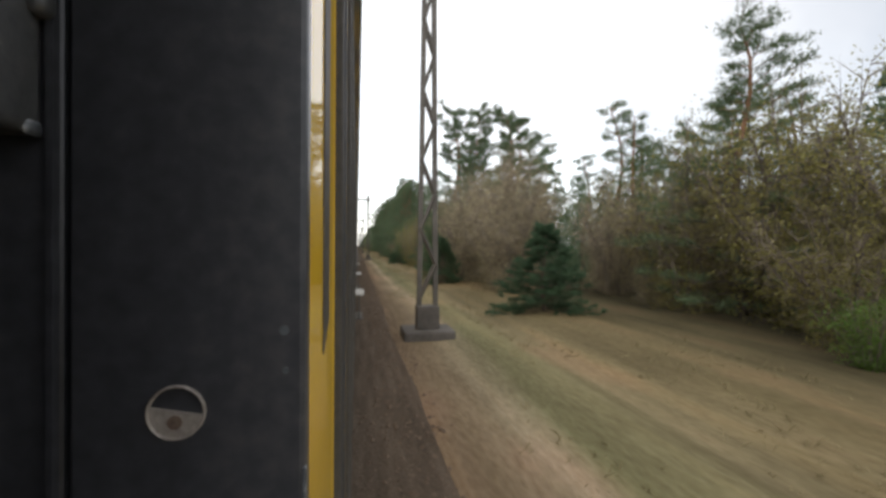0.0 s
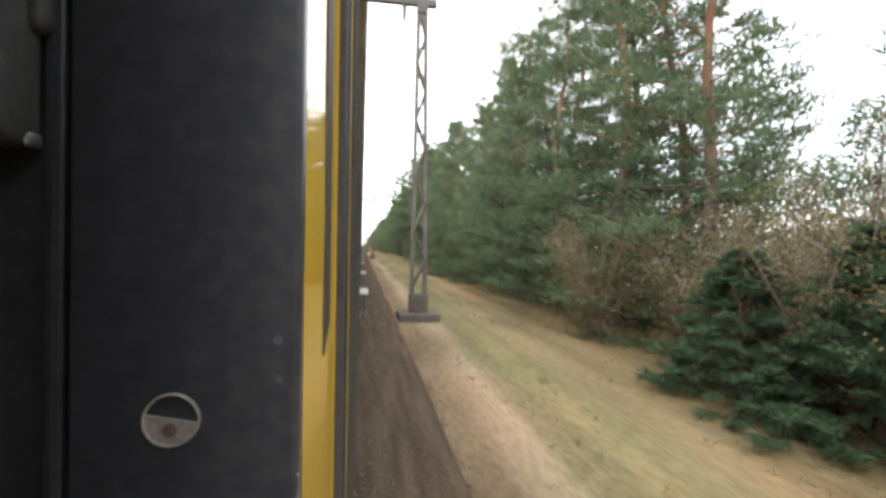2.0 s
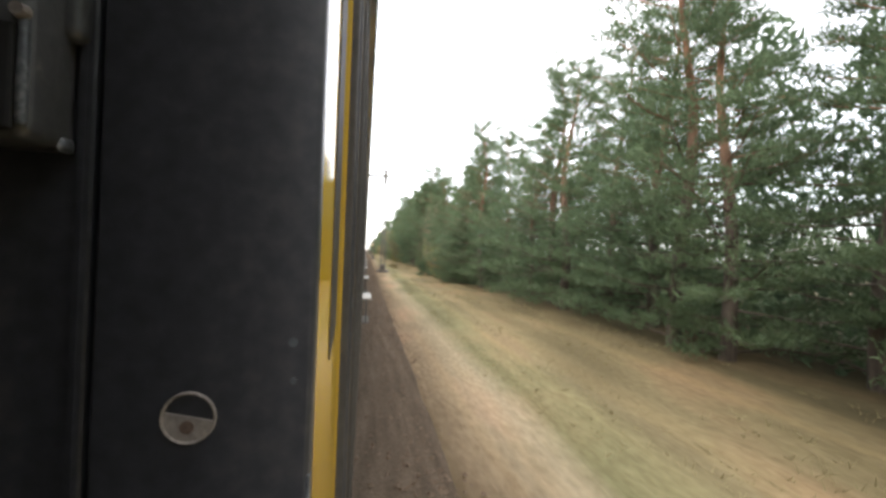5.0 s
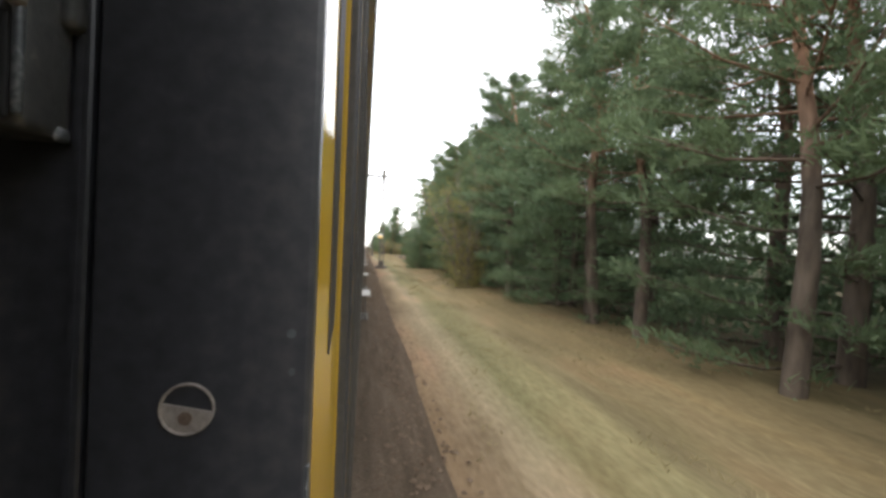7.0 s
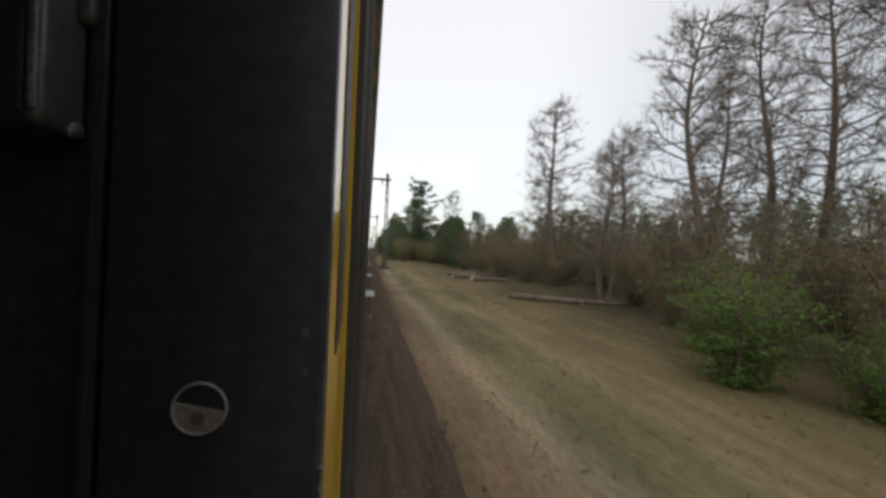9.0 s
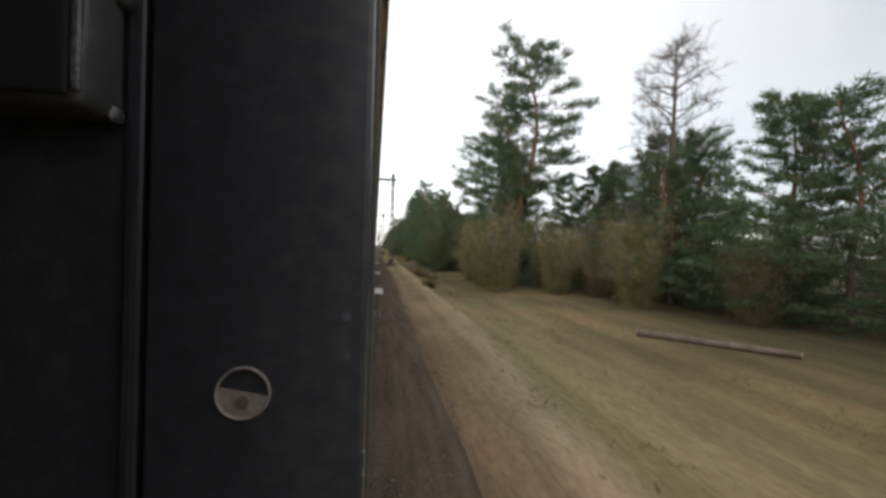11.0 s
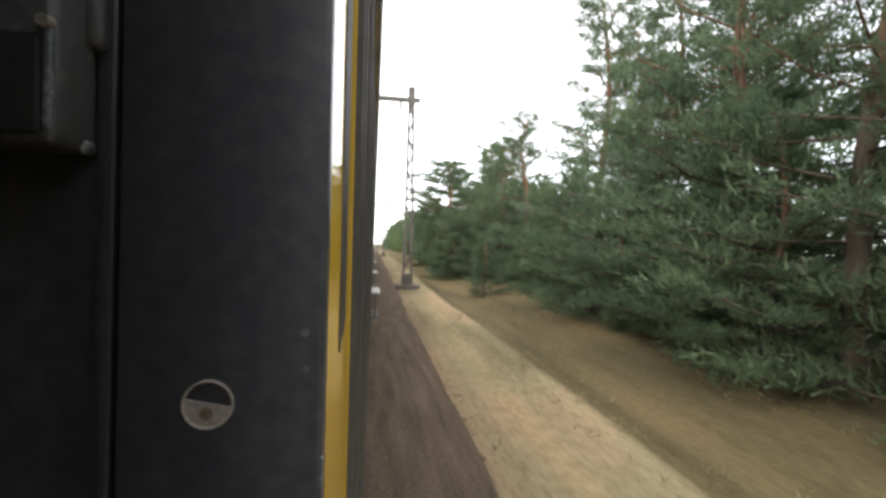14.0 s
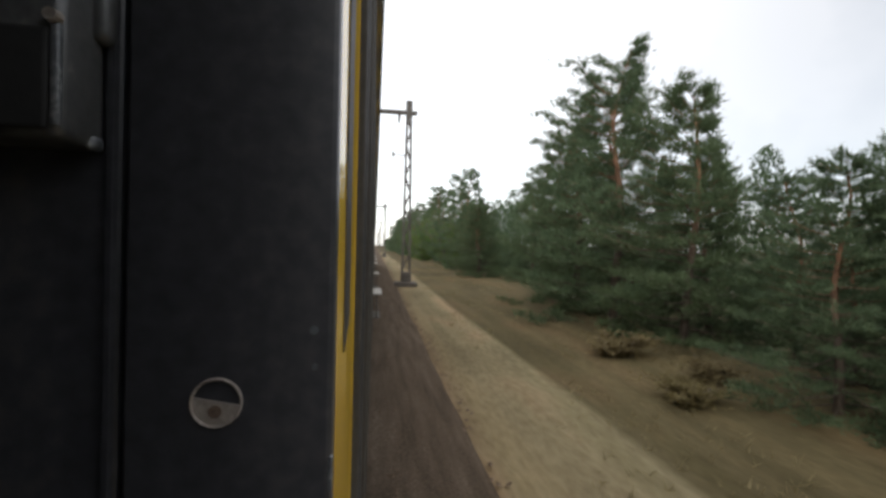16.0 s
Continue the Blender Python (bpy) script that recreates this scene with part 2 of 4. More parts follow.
def ground_mat():
    m, n, l, b = mat("verge_ground", 0.97, 0.0, 0.1)
    t = n.new("ShaderNodeTexCoord")
    sep = n.new("ShaderNodeSeparateXYZ")
    l.new(t.outputs["Object"], sep.inputs[0])
    # borders between the bands wander along the line
    wob = noise_node(n, l, 1.0, 4, (0.55, 0.09, 1))
    w2 = noise_node(n, l, 1.0, 3, (0.0, 0.021, 0.0))
    sh = n.new("ShaderNodeMath")
    sh.operation = "MULTIPLY_ADD"
    l.new(wob.outputs["Fac"], sh.inputs[0])
    sh.inputs[1].default_value = 1.2
    l.new(sep.outputs["X"], sh.inputs[2])
    s2 = n.new("ShaderNodeMath")
    s2.operation = "MULTIPLY_ADD"
    l.new(w2.outputs["Fac"], s2.inputs[0])
    s2.inputs[1].default_value = 1.4
    l.new(sh.outputs[0], s2.inputs[2])
    late = n.new("ShaderNodeMapRange")
    late.inputs["From Min"].default_value, late.inputs["From Max"].default_value = 325.0, 350.0
    late.inputs["To Max"].default_value = -0.7
    l.new(sep.outputs["Y"], late.inputs["Value"])
    s3 = n.new("ShaderNodeMath")
    l.new(s2.outputs[0], s3.inputs[0])
    l.new(late.outputs[0], s3.inputs[1])
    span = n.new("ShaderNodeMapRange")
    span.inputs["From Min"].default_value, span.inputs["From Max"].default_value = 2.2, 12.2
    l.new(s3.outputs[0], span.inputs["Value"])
    # sand, straw and brown soil bands; under-tree shade is put into the outer stops
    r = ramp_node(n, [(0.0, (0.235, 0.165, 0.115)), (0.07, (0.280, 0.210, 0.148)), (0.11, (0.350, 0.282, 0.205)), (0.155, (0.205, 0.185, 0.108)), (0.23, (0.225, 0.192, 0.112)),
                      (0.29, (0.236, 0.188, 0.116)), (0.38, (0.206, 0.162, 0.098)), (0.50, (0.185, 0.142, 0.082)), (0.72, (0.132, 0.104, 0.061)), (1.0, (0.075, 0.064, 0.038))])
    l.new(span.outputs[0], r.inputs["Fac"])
    # olive and straw patches, and fine litter
    patch = noise_node(n, l, 0.5, 5, (1, 0.35, 1))
    pr = ramp_node(n, [(0.38, (0.74, 0.76, 0.68)), (0.52, (0.97, 1.0, 0.90)), (0.64, (1.15, 1.06, 0.98))])
    l.new(patch.outputs["Fac"], pr.inputs["Fac"])
    fine = noise_node(n, l, 14, 8, (1, 0.3, 1))
    fr = ramp_node(n, [(0.3, (0.63, 0.615, 0.61)), (0.7, (0.89, 0.89, 0.91))])
    l.new(fine.outputs["Fac"], fr.inputs["Fac"])
    # faint ruts and trodden lines along the track
    rut = noise_node(n, l, 1.0, 4, (1.7, 0.04, 1))
    rr = ramp_node(n, [(0.36, (0.84, 0.85, 0.81)), (0.50, (1.0, 1.0, 1.0)), (0.64, (1.13, 1.10, 1.06))])
    l.new(rut.outputs["Fac"], rr.inputs["Fac"])
    last = r.outputs[0]
    # past the lip of the path the later verge is brown litter
    edge = n.new("ShaderNodeMath")
    edge.operation = "MULTIPLY_ADD"
    l.new(wob.outputs["Fac"], edge.inputs[0])
    edge.inputs[1].default_value = 0.55
    l.new(sep.outputs["X"], edge.inputs[2])
    over = n.new("ShaderNodeMapRange")
    over.inputs["From Min"].default_value, over.inputs["From Max"].default_value = 3.06, 3.32
    l.new(edge.outputs[0], over.inputs["Value"])
    when = n.new("ShaderNodeMapRange")
    when.inputs["From Min"].default_value, when.inputs["From Max"].default_value = 335.0, 360.0
    l.new(sep.outputs["Y"], when.inputs["Value"])
    away = n.new("ShaderNodeMapRange")
    away.inputs["From Min"].default_value, away.inputs["From Max"].default_value = 6.0, 11.0
    away.inputs["To Min"].default_value, away.inputs["To Max"].default_value = 1.0, 0.0
    l.new(sep.outputs["X"], away.inputs["Value"])
    local = n.new("ShaderNodeMath")
    local.operation = "MULTIPLY"
    l.new(when.outputs[0], local.inputs[0])
    l.new(away.outputs[0], local.inputs[1])
    fac = n.new("ShaderNodeMath")
    fac.operation = "MULTIPLY"
    l.new(over.outputs[0], fac.inputs[0])
    l.new(local.outputs[0], fac.inputs[1])
    # pale straw on the later path, up to its lip
    pale = n.new("ShaderNodeMapRange")
    pale.inputs["From Min"].default_value, pale.inputs["From Max"].default_value = 1.35, 1.80
    pale.inputs["To Max"].default_value = 0.75
    l.new(edge.outputs[0], pale.inputs["Value"])
    pf = n.new("ShaderNodeMath")
    pf.operation = "MULTIPLY"
    l.new(pale.outputs[0], pf.inputs[0])
    l.new(local.outputs[0], pf.inputs[1])
    pm = n.new("ShaderNodeMix")
    pm.data_type = "RGBA"
    l.new(pf.outputs[0], pm.inputs[0])
    l.new(last, pm.inputs[6])
    pm.inputs[7].default_value = (0.272, 0.226, 0.146, 1)
    last = pm.outputs[2]
    lit = n.new("ShaderNodeMix")
    lit.data_type = "RGBA"
    l.new(fac.outputs[0], lit.inputs[0])
    l.new(last, lit.inputs[6])
    lit.inputs[7].default_value = (0.138, 0.110, 0.064, 1)
    last = lit.outputs[2]
    for src in (pr, fr, rr):
        mx = n.new("ShaderNodeMix")
        mx.data_type, mx.blend_type = "RGBA", "MULTIPLY"
        mx.inputs[0].default_value = 1.0
        l.new(last, mx.inputs[6])
        l.new(src.outputs[0], mx.inputs[7])
        last = mx.outputs[2]
    l.new(last, b.inputs["Base Color"])
    bumped(n, l, b, fine.outputs["Fac"], 0.7, 0.05)
    return m


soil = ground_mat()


# ---- mesh helpers ----
def part(name, bm, material, parent=None, label="", smooth=False):
    """Links a bmesh, or a ready mesh, as one object under a thing or part."""
    if isinstance(bm, bmesh.types.BMesh):
        me = bpy.data.meshes.new(name)
        bm.to_mesh(me)
        bm.free()
        me.materials.append(material)
        if smooth:
            for p in me.polygons:
                p.use_smooth = True
    else:
        me = bm
    ob = new(name, me)
    if parent:
        ob.parent = parent
    if label:
        ob["label"] = label
    return ob


def box(x0, x1, y0, y1, z0, z1, bevel=0.0, bm=None):
    bm = bm or bmesh.new()
    g = bmesh.ops.create_cube(bm, size=1.0, matrix=Matrix.Translation(((x0 + x1) / 2, (y0 + y1) / 2, (z0 + z1) / 2)) @ Matrix.Diagonal((x1 - x0, y1 - y0, z1 - z0, 1)))
    if bevel:
        edges = list({e for v in g["verts"] for e in v.link_edges})
        bmesh.ops.bevel(bm, geom=edges, offset=bevel, segments=2, profile=0.6, affect="EDGES")
    return bm


def rod(a, b, r0, r1=None, seg=6, bm=None):
    bm = bm or bmesh.new()
    a, b = Vector(a), Vector(b)
    d = b - a
    m = Matrix.Translation((a + b) / 2) @ d.to_track_quat("Z", "Y").to_matrix().to_4x4()
    bmesh.ops.create_cone(bm, cap_ends=True, segments=seg, radius1=r0, radius2=r0 if r1 is None else r1, depth=d.length, matrix=m)
    return bm


def soup(name, verts, faces, material, smooth=False):
    me = bpy.data.meshes.new(name)
    me.from_pydata([tuple(v) for v in verts], [], [tuple(f) for f in faces])
    me.materials.append(material)
    if smooth:
        me.polygons.foreach_set("use_smooth", [True] * len(me.polygons))
    me.update()
    return me


class Soup:
    """Gathers tubes and blades before they become one mesh."""

    def __init__(self):
        self.v, self.f = [], []

    def tube(self, pts, radii, seg=6):
        base = len(self.v)
        for i, (p, r) in enumerate(zip(pts, radii)):
            q = pts[min(i + 1, len(pts) - 1)] - pts[max(i - 1, 0)]
            s = q.orthogonal().normalized()
            u = q.normalized().cross(s)
            for k in range(seg):
                a = 2 * math.pi * k / seg
                self.v.append(p + (s * math.cos(a) + u * math.sin(a)) * r)
        for i in range(len(pts) - 1):
            for k in range(seg):
                k2 = (k + 1) % seg
                self.f.append((base + i * seg + k, base + i * seg + k2, base + (i + 1) * seg + k2, base + (i + 1) * seg + k))

    def blade(self, p, d, length, width, rng):
        s = d.cross(Vector((rng.uniform(-1, 1), rng.uniform(-1, 1), rng.uniform(-1, 1))))
        if s.length < 1e-4:
            s = d.orthogonal()
        s = s.normalized() * width
        b = len(self.v)
        self.v += [p + s, p + d * length, p - s]
        self.f.append((b, b + 1, b + 2))

    def leaf(self, p, d, length, width, rng):
        s = d.cross(rand_dir(rng))
        s = (s if s.length > 1e-3 else d.orthogonal()).normalized() * width
        b = len(self.v)
        mid = p + d * length * 0.45
        self.v += [p, mid + s, p + d * length, mid - s]
        self.f.append((b, b + 1, b + 2, b + 3))

    def mesh(self, name, material, smooth=False):
        return soup(name, self.v, self.f, material, smooth)


def rand_dir(rng, up=0.0):
    while True:
        d = Vector((rng.uniform(-1, 1), rng.uniform(-1, 1), rng.uniform(-1, 1)))
        if 0.1 < d.length < 1:
            return (d.normalized() + Vector((0, 0, up))).normalized()


# ---- ground ----
def ground_height(x, y):
    """Level verge, a low bank beside the path, and gently uneven forest floor."""
    late = max(0.0, min(1.0, (y - 325) / 25))
    bank = 0.14 * math.exp(-((x - 3.1) / 0.7) ** 2) - 0.12 * math.exp(-((x - 4.6) / 0.9) ** 2)
    fall = max(0.0, min(1.0, (x - 2.84 - 0.12 * math.sin(y * 0.21)) / 0.4))
    bank += late * (0.06 * math.exp(-((x - 2.6) / 0.4) ** 2) - 0.26 * fall * fall * (3 - 2 * fall) * math.exp(-(max(0.0, x - 3.5) / 2.4) ** 2))
    far = max(0.0, min(1.0, (x - 5.0) / 8.0))
    return (bank * (0.55 + 0.45 * math.sin(y * 0.031 + 1.1)) + 0.05 * noise.noise((x * 0.6, y * 0.25, 0.0))
            + far * 0.35 * noise.noise((x * 0.09, y * 0.05, 3.0)) - 0.02)


xs = [-3000, -600, -120, -30, -9, -4, -1, 0.2] + [0.2 + 0.45 * i for i in range(1, 6)] + [2.65 + 0.15 * i for i in range(7)] + [0.2 + 0.45 * i for i in range(8, 22)] + [12, 15, 19, 25, 34, 50, 90, 200, 600, 3000]
ys = [-3000, -600, -150, -60] + [-30 + 1.5 * i for i in range(470)] + [700, 760, 860, 1000, 1400, 2200, 4000]
gv = [(x, y, ground_height(x, y) if -60 < y < 700 and -4 < x < 60 else -0.03) for y in ys for x in xs]
nx = len(xs)
gf = [(j * nx + i, j * nx + i + 1, (j + 1) * nx + i + 1, (j + 1) * nx + i) for j in range(len(ys) - 1) for i in range(nx - 1)]
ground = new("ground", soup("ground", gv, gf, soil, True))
tagged(ground, "sandy verge with straw-coloured grass beside the railway", "ground", kind="structure")

# ballast shoulder along the track
bx = [-4.6, -3.4, -0.3, 0.25, 0.6, 0.86, 1.06]
bz = [-0.1, 0.2, 0.22, 0.2, 0.10, 0.03, -0.12]
byv = [-60 + 1.0 * i for i in range(860)]
bv = []
for y in byv:
    s = 0.10 * noise.noise((0.0, y * 0.13, 7.0)) + 0.05 * noise.noise((0.0, y * 0.9, 2.0)) + 0.24 * max(0.0, min(1.0, (y - 330) / 30)) + 0.13 * math.exp(-((y - 80) / 24) ** 2) + 0.10 * math.exp(-((y - 266) / 20) ** 2)
    for x, z in zip(bx, bz):
        bv.append((x + (s if x > 0.2 else 0), y, z + 0.02 * noise.noise((x * 2, y * 1.7, 1.0))))
nb = len(bx)
bf = [(j * nb + i, j * nb + i + 1, (j + 1) * nb + i + 1, (j + 1) * nb + i) for j in range(len(byv) - 1) for i in range(nb - 1)]
track_bed = new("track_bed", soup("track_bed", bv, bf, ballast_bed, True))
tagged(track_bed, "dark brown ballast shoulder of the railway track", "track bed", kind="structure")


def scatter_stones(count, seed):
    """Loose ballast stones, joined."""
    rng = random.Random(seed)
    s = Soup()
    for _ in range(count):
        y = rng.uniform(-4, 560)
        x = rng.triangular(-0.1, 1.22 + (0.22 if y > 345 else 0.0), 0.6)
        z = np.interp(x, bx, bz) if x < 1.0 else 0.0
        z = max(z, ground_height(x, y)) + 0.006
        r = rng.uniform(0.018, 0.042)
        b = len(s.v)
        a0 = rng.uniform(0, 6.28)
        for k in range(4):
            a = a0 + k * 1.57 + rng.uniform(-0.4, 0.4)
            s.v.append(Vector((x + r * math.cos(a), y + r * math.sin(a), z + rng.uniform(-0.3, 0.3) * r)))
        s.v.append(Vector((x + rng.uniform(-0.4, 0.4) * r, y + rng.uniform(-0.4, 0.4) * r, z + r * rng.uniform(0.6, 0.95))))
        s.f += [(b + k, b + (k + 1) % 4, b + 4) for k in range(4)]
    return s.mesh("ballast_stones", stone)


stones = new("ballast_stones", scatter_stones(36000, 5))
tagged(stones, "loose brown ballast stones on the track shoulder", "ballast", kind="stuff")


def scatter_grass(count, seed):
    rng = random.Random(seed)
    s = Soup()
    for _ in range(count):
        y = rng.uniform(-4, 540)
        x = 1.3 + 6.5 * rng.random() ** 0.9
        if noise.noise((x * 0.7, y * 0.22, 9.0)) < -0.02 + (0.3 if x < 2.2 else 0.0):
            continue
        z = ground_height(x, y) - 0.01
        p = Vector((x, y, z))
        big = rng.uniform(0.05, 0.16)
        for _k in range(4):
            d = Vector((rng.uniform(-1, 1), rng.uniform(-1, 1), rng.uniform(0.25, 1.1))).normalized()
            s.blade(p + Vector((rng.uniform(-.05, .05), rng.uniform(-.05, .05), 0)), d, big * rng.uniform(0.7, 1.5), 0.008, rng)
    return s.mesh("dry_grass", straw)


grass = new("dry_grass", scatter_grass(42000, 8))
tagged(grass, "short straw-coloured dry grass on the verge", "grass", kind="stuff")


# ---- trees and shrubs ----
def thing(name, label, category, group=""):
    e = new(name)
    e.empty_display_size = 0.3
    return tagged(e, label, category, group)


def pine(seed, low, spread=3.4, limbs=46, sprays=5, leaf=needle, name="pine_tree", label="", blades=52, trunk_mat=pine_bark, droop=0.0, group="pines beside the railway", taper=0.55, size=1.0):
    """A conifer ten metres high: tapered trunk, crooked limbs that fork into flat sprays, and plumes of needles on each spray."""
    rng = random.Random(seed)
    wood, crown = Soup(), Soup()
    pts = [Vector((0.22 * math.sin(i * 0.9 + seed) * i / 6, 0.22 * math.cos(i * 0.7 + seed * 2) * i / 6, -0.2 + 9.7 * i / 9)) for i in range(10)]
    wood.tube(pts, [0.17 * (1 - 0.9 * i / 9) + 0.012 for i in range(10)], 8)
    lobes = [(rng.uniform(0, 6.28), rng.uniform(0, 1), rng.uniform(0.2, 0.5)) for _ in range(6)]
    up = Vector((0, 0, 1))
    for i in range(limbs):
        u = low + (1 - low) * ((i + rng.random()) / limbs)
        k = min(8, int(u * 9))
        base = pts[k].lerp(pts[k + 1], u * 9 - k)
        rel = (u - low) / (1 - low)
        a = i * 2.4 + rng.uniform(-0.6, 0.6)
        if droop:
            prof = (1.05 - rel) ** 0.85
        else:
            prof = (1.06 - rel) ** taper * (0.70 + 0.36 * math.sin(math.pi * min(1.0, rel + 0.25)))
            prof *= 1.0 + sum(w * math.cos(a - la) * math.exp(-((rel - lz) / 0.2) ** 2) for la, lz, w in lobes)
        length = min(spread * 1.12, max(0.45, spread * prof * rng.uniform(0.7, 1.12)))
        out = Vector((math.cos(a), math.sin(a), 0))
        rise = rng.uniform(-0.05, 0.22) + 0.6 * rel * rel if not droop else -droop * rng.uniform(0.5, 1.2) + 0.5 * rel
        if rel < 0.12 and not droop:
            length *= 0.78 + 1.8 * rel
        tip = base + out * length + up * rise * length
        tip.z = max(tip.z, 0.2)
        mid = base.lerp(tip, 0.5) - up * 0.06 * length
        wood.tube([base, mid, tip], [0.036 * (1.15 - rel), 0.022, 0.005], 3)
        n = max(3, round(sprays * (0.5 + 0.5 * length / spread)))
        for j in range(n):
            w = 0.22 + 0.78 * (j + rng.random()) / n
            p = (base.lerp(mid, w * 2) if w < 0.5 else mid.lerp(tip, w * 2 - 1))
            sd = out.cross(up) * rng.choice((-1, 1))
            reach = length * 0.34 * (1.25 - w) + 0.28
            q = p + (out * 0.6 + sd * rng.uniform(0.2, 1.0) + up * rng.uniform(-0.05, 0.35)).normalized() * reach
            wood.blade(p, (q - p).normalized(), reach, 0.012, rng)
            lean = ((q - p).normalized() * 0.7 + up * (0.55 if not droop else 0.05)).normalized()
            for _ in range(blades):
                o = rng.random() ** 0.7
                c = p.lerp(q, o) + Vector((rng.gauss(0, 0.13), rng.gauss(0, 0.13), rng.gauss(0.02, 0.07))) * (0.6 + 0.5 * o)
                d = (rand_dir(rng) * 0.85 + lean).normalized()
                crown.blade(c, d, size * rng.uniform(0.13, 0.27), size * rng.uniform(0.013, 0.025), rng)
    t = thing(name, label, "tree", group)
    part("trunk", wood.mesh("trunk", trunk_mat, True), None, t)
    part("crown", crown.mesh("crown", leaf), None, t)
    return t


def bare_tree(seed, label):
    """A leafless tree ten metres high with crooked limbs and fine twigs."""
    rng = random.Random(seed)
    wood, twigs = Soup(), Soup()
    pts = [Vector((0.25 * math.sin(i * 0.8 + seed), 0.25 * math.cos(i * 0.6 + seed), -0.2 + 10.2 * i / 9)) * 1.0 for i in range(10)]
    wood.tube(pts, [0.16 * (1 - 0.92 * i / 9) + 0.01 for i in range(10)], 8)
    for i in range(52):
        u = 0.22 + 0.76 * (i + rng.random()) / 52
        k = min(8, int(u * 9))
        base = pts[k].lerp(pts[k + 1], u * 9 - k)
        a = i * 2.4 + rng.uniform(-0.5, 0.5)
        out = Vector((math.cos(a), math.sin(a), rng.uniform(0.05, 0.6))).normalized()
        length = 2.6 * (1.12 - u) ** 0.6 * rng.uniform(0.55, 1.2)
        tip = base + out * length
        mid = base.lerp(tip, 0.5) + rand_dir(rng) * 0.12 * length
        twigs.tube([base, mid, tip], [0.035, 0.022, 0.006], 4)
        for j in range(13):
            w = 0.25 + 0.75 * rng.random()
            p = base.lerp(mid, w * 2) if w < 0.5 else mid.lerp(tip, w * 2 - 1)
            d = (out + rand_dir(rng, 0.3) * 0.95).normalized()
            q = p + d * rng.uniform(0.3, 0.8)
            twigs.tube([p, q], [0.011, 0.004], 3)
            for _ in range(6):
                d2 = (d + rand_dir(rng, 0.2) * 0.9).normalized()
                b0 = p.lerp(q, rng.uniform(0.3, 1))
                twigs.tube([b0, b0 + d2 * rng.uniform(0.15, 0.4)], [0.006, 0.003], 3)
    t = thing("bare_tree", label, "tree", "leafless trees at the clearing")
    part("trunk", wood.mesh("trunk", bark, True), None, t)
    part("crown", twigs.mesh("crown", bare_twig), None, t)
    return t


def shrub(seed, leaf, name, label, leaves=2600, size=0.085, category="shrub", group="shrubs at the wood's edge", slim=False):
    """A many-stemmed shrub three metres high."""
    rng = random.Random(seed)
    wood, crown = Soup(), Soup()
    stems = 16
    for i in range(stems):
        a = i * 2.4 + rng.uniform(-0.4, 0.4)
        lean = rng.uniform(0.15, 0.95)
        h = 3.0 * rng.uniform(0.6, 1.05) * (1.12 - 0.4 * lean)
        out = Vector((math.cos(a), math.sin(a), 0))
        p0 = out * 0.12 + Vector((0, 0, -0.1))
        p1 = p0 + out * lean * 0.5 + Vector((0, 0, h * 0.5))
        p2 = p1 + out * lean * 0.9 + Vector((0, 0, h * 0.5))
        wood.tube([p0, p1, p2], [0.03, 0.018, 0.005], 4)
        for j in range(leaves // stems // 8):
            w = 0.04 + 0.98 * rng.random() ** 1.25
            p = p0.lerp(p1, w * 2) if w < 0.5 else p1.lerp(p2, w * 2 - 1)
            q = p + rand_dir(rng, 0.25) * rng.uniform(0.15, 0.75)
            wood.blade(p, (q - p).normalized(), (q - p).length, 0.007, rng)
            for _ in range(8):
                put = crown.blade if slim else crown.leaf
                put(p.lerp(q, rng.uniform(0.2, 1.1)) + rand_dir(rng) * 0.10, rand_dir(rng, 0.2), size * rng.uniform(0.6, 1.5), size * 0.3, rng)
    t = thing(name, label, category, group)
    part("wood", wood.mesh("wood", bare_twig), None, t)
    part("foliage", crown.mesh("foliage", leaf), None, t)
    return t


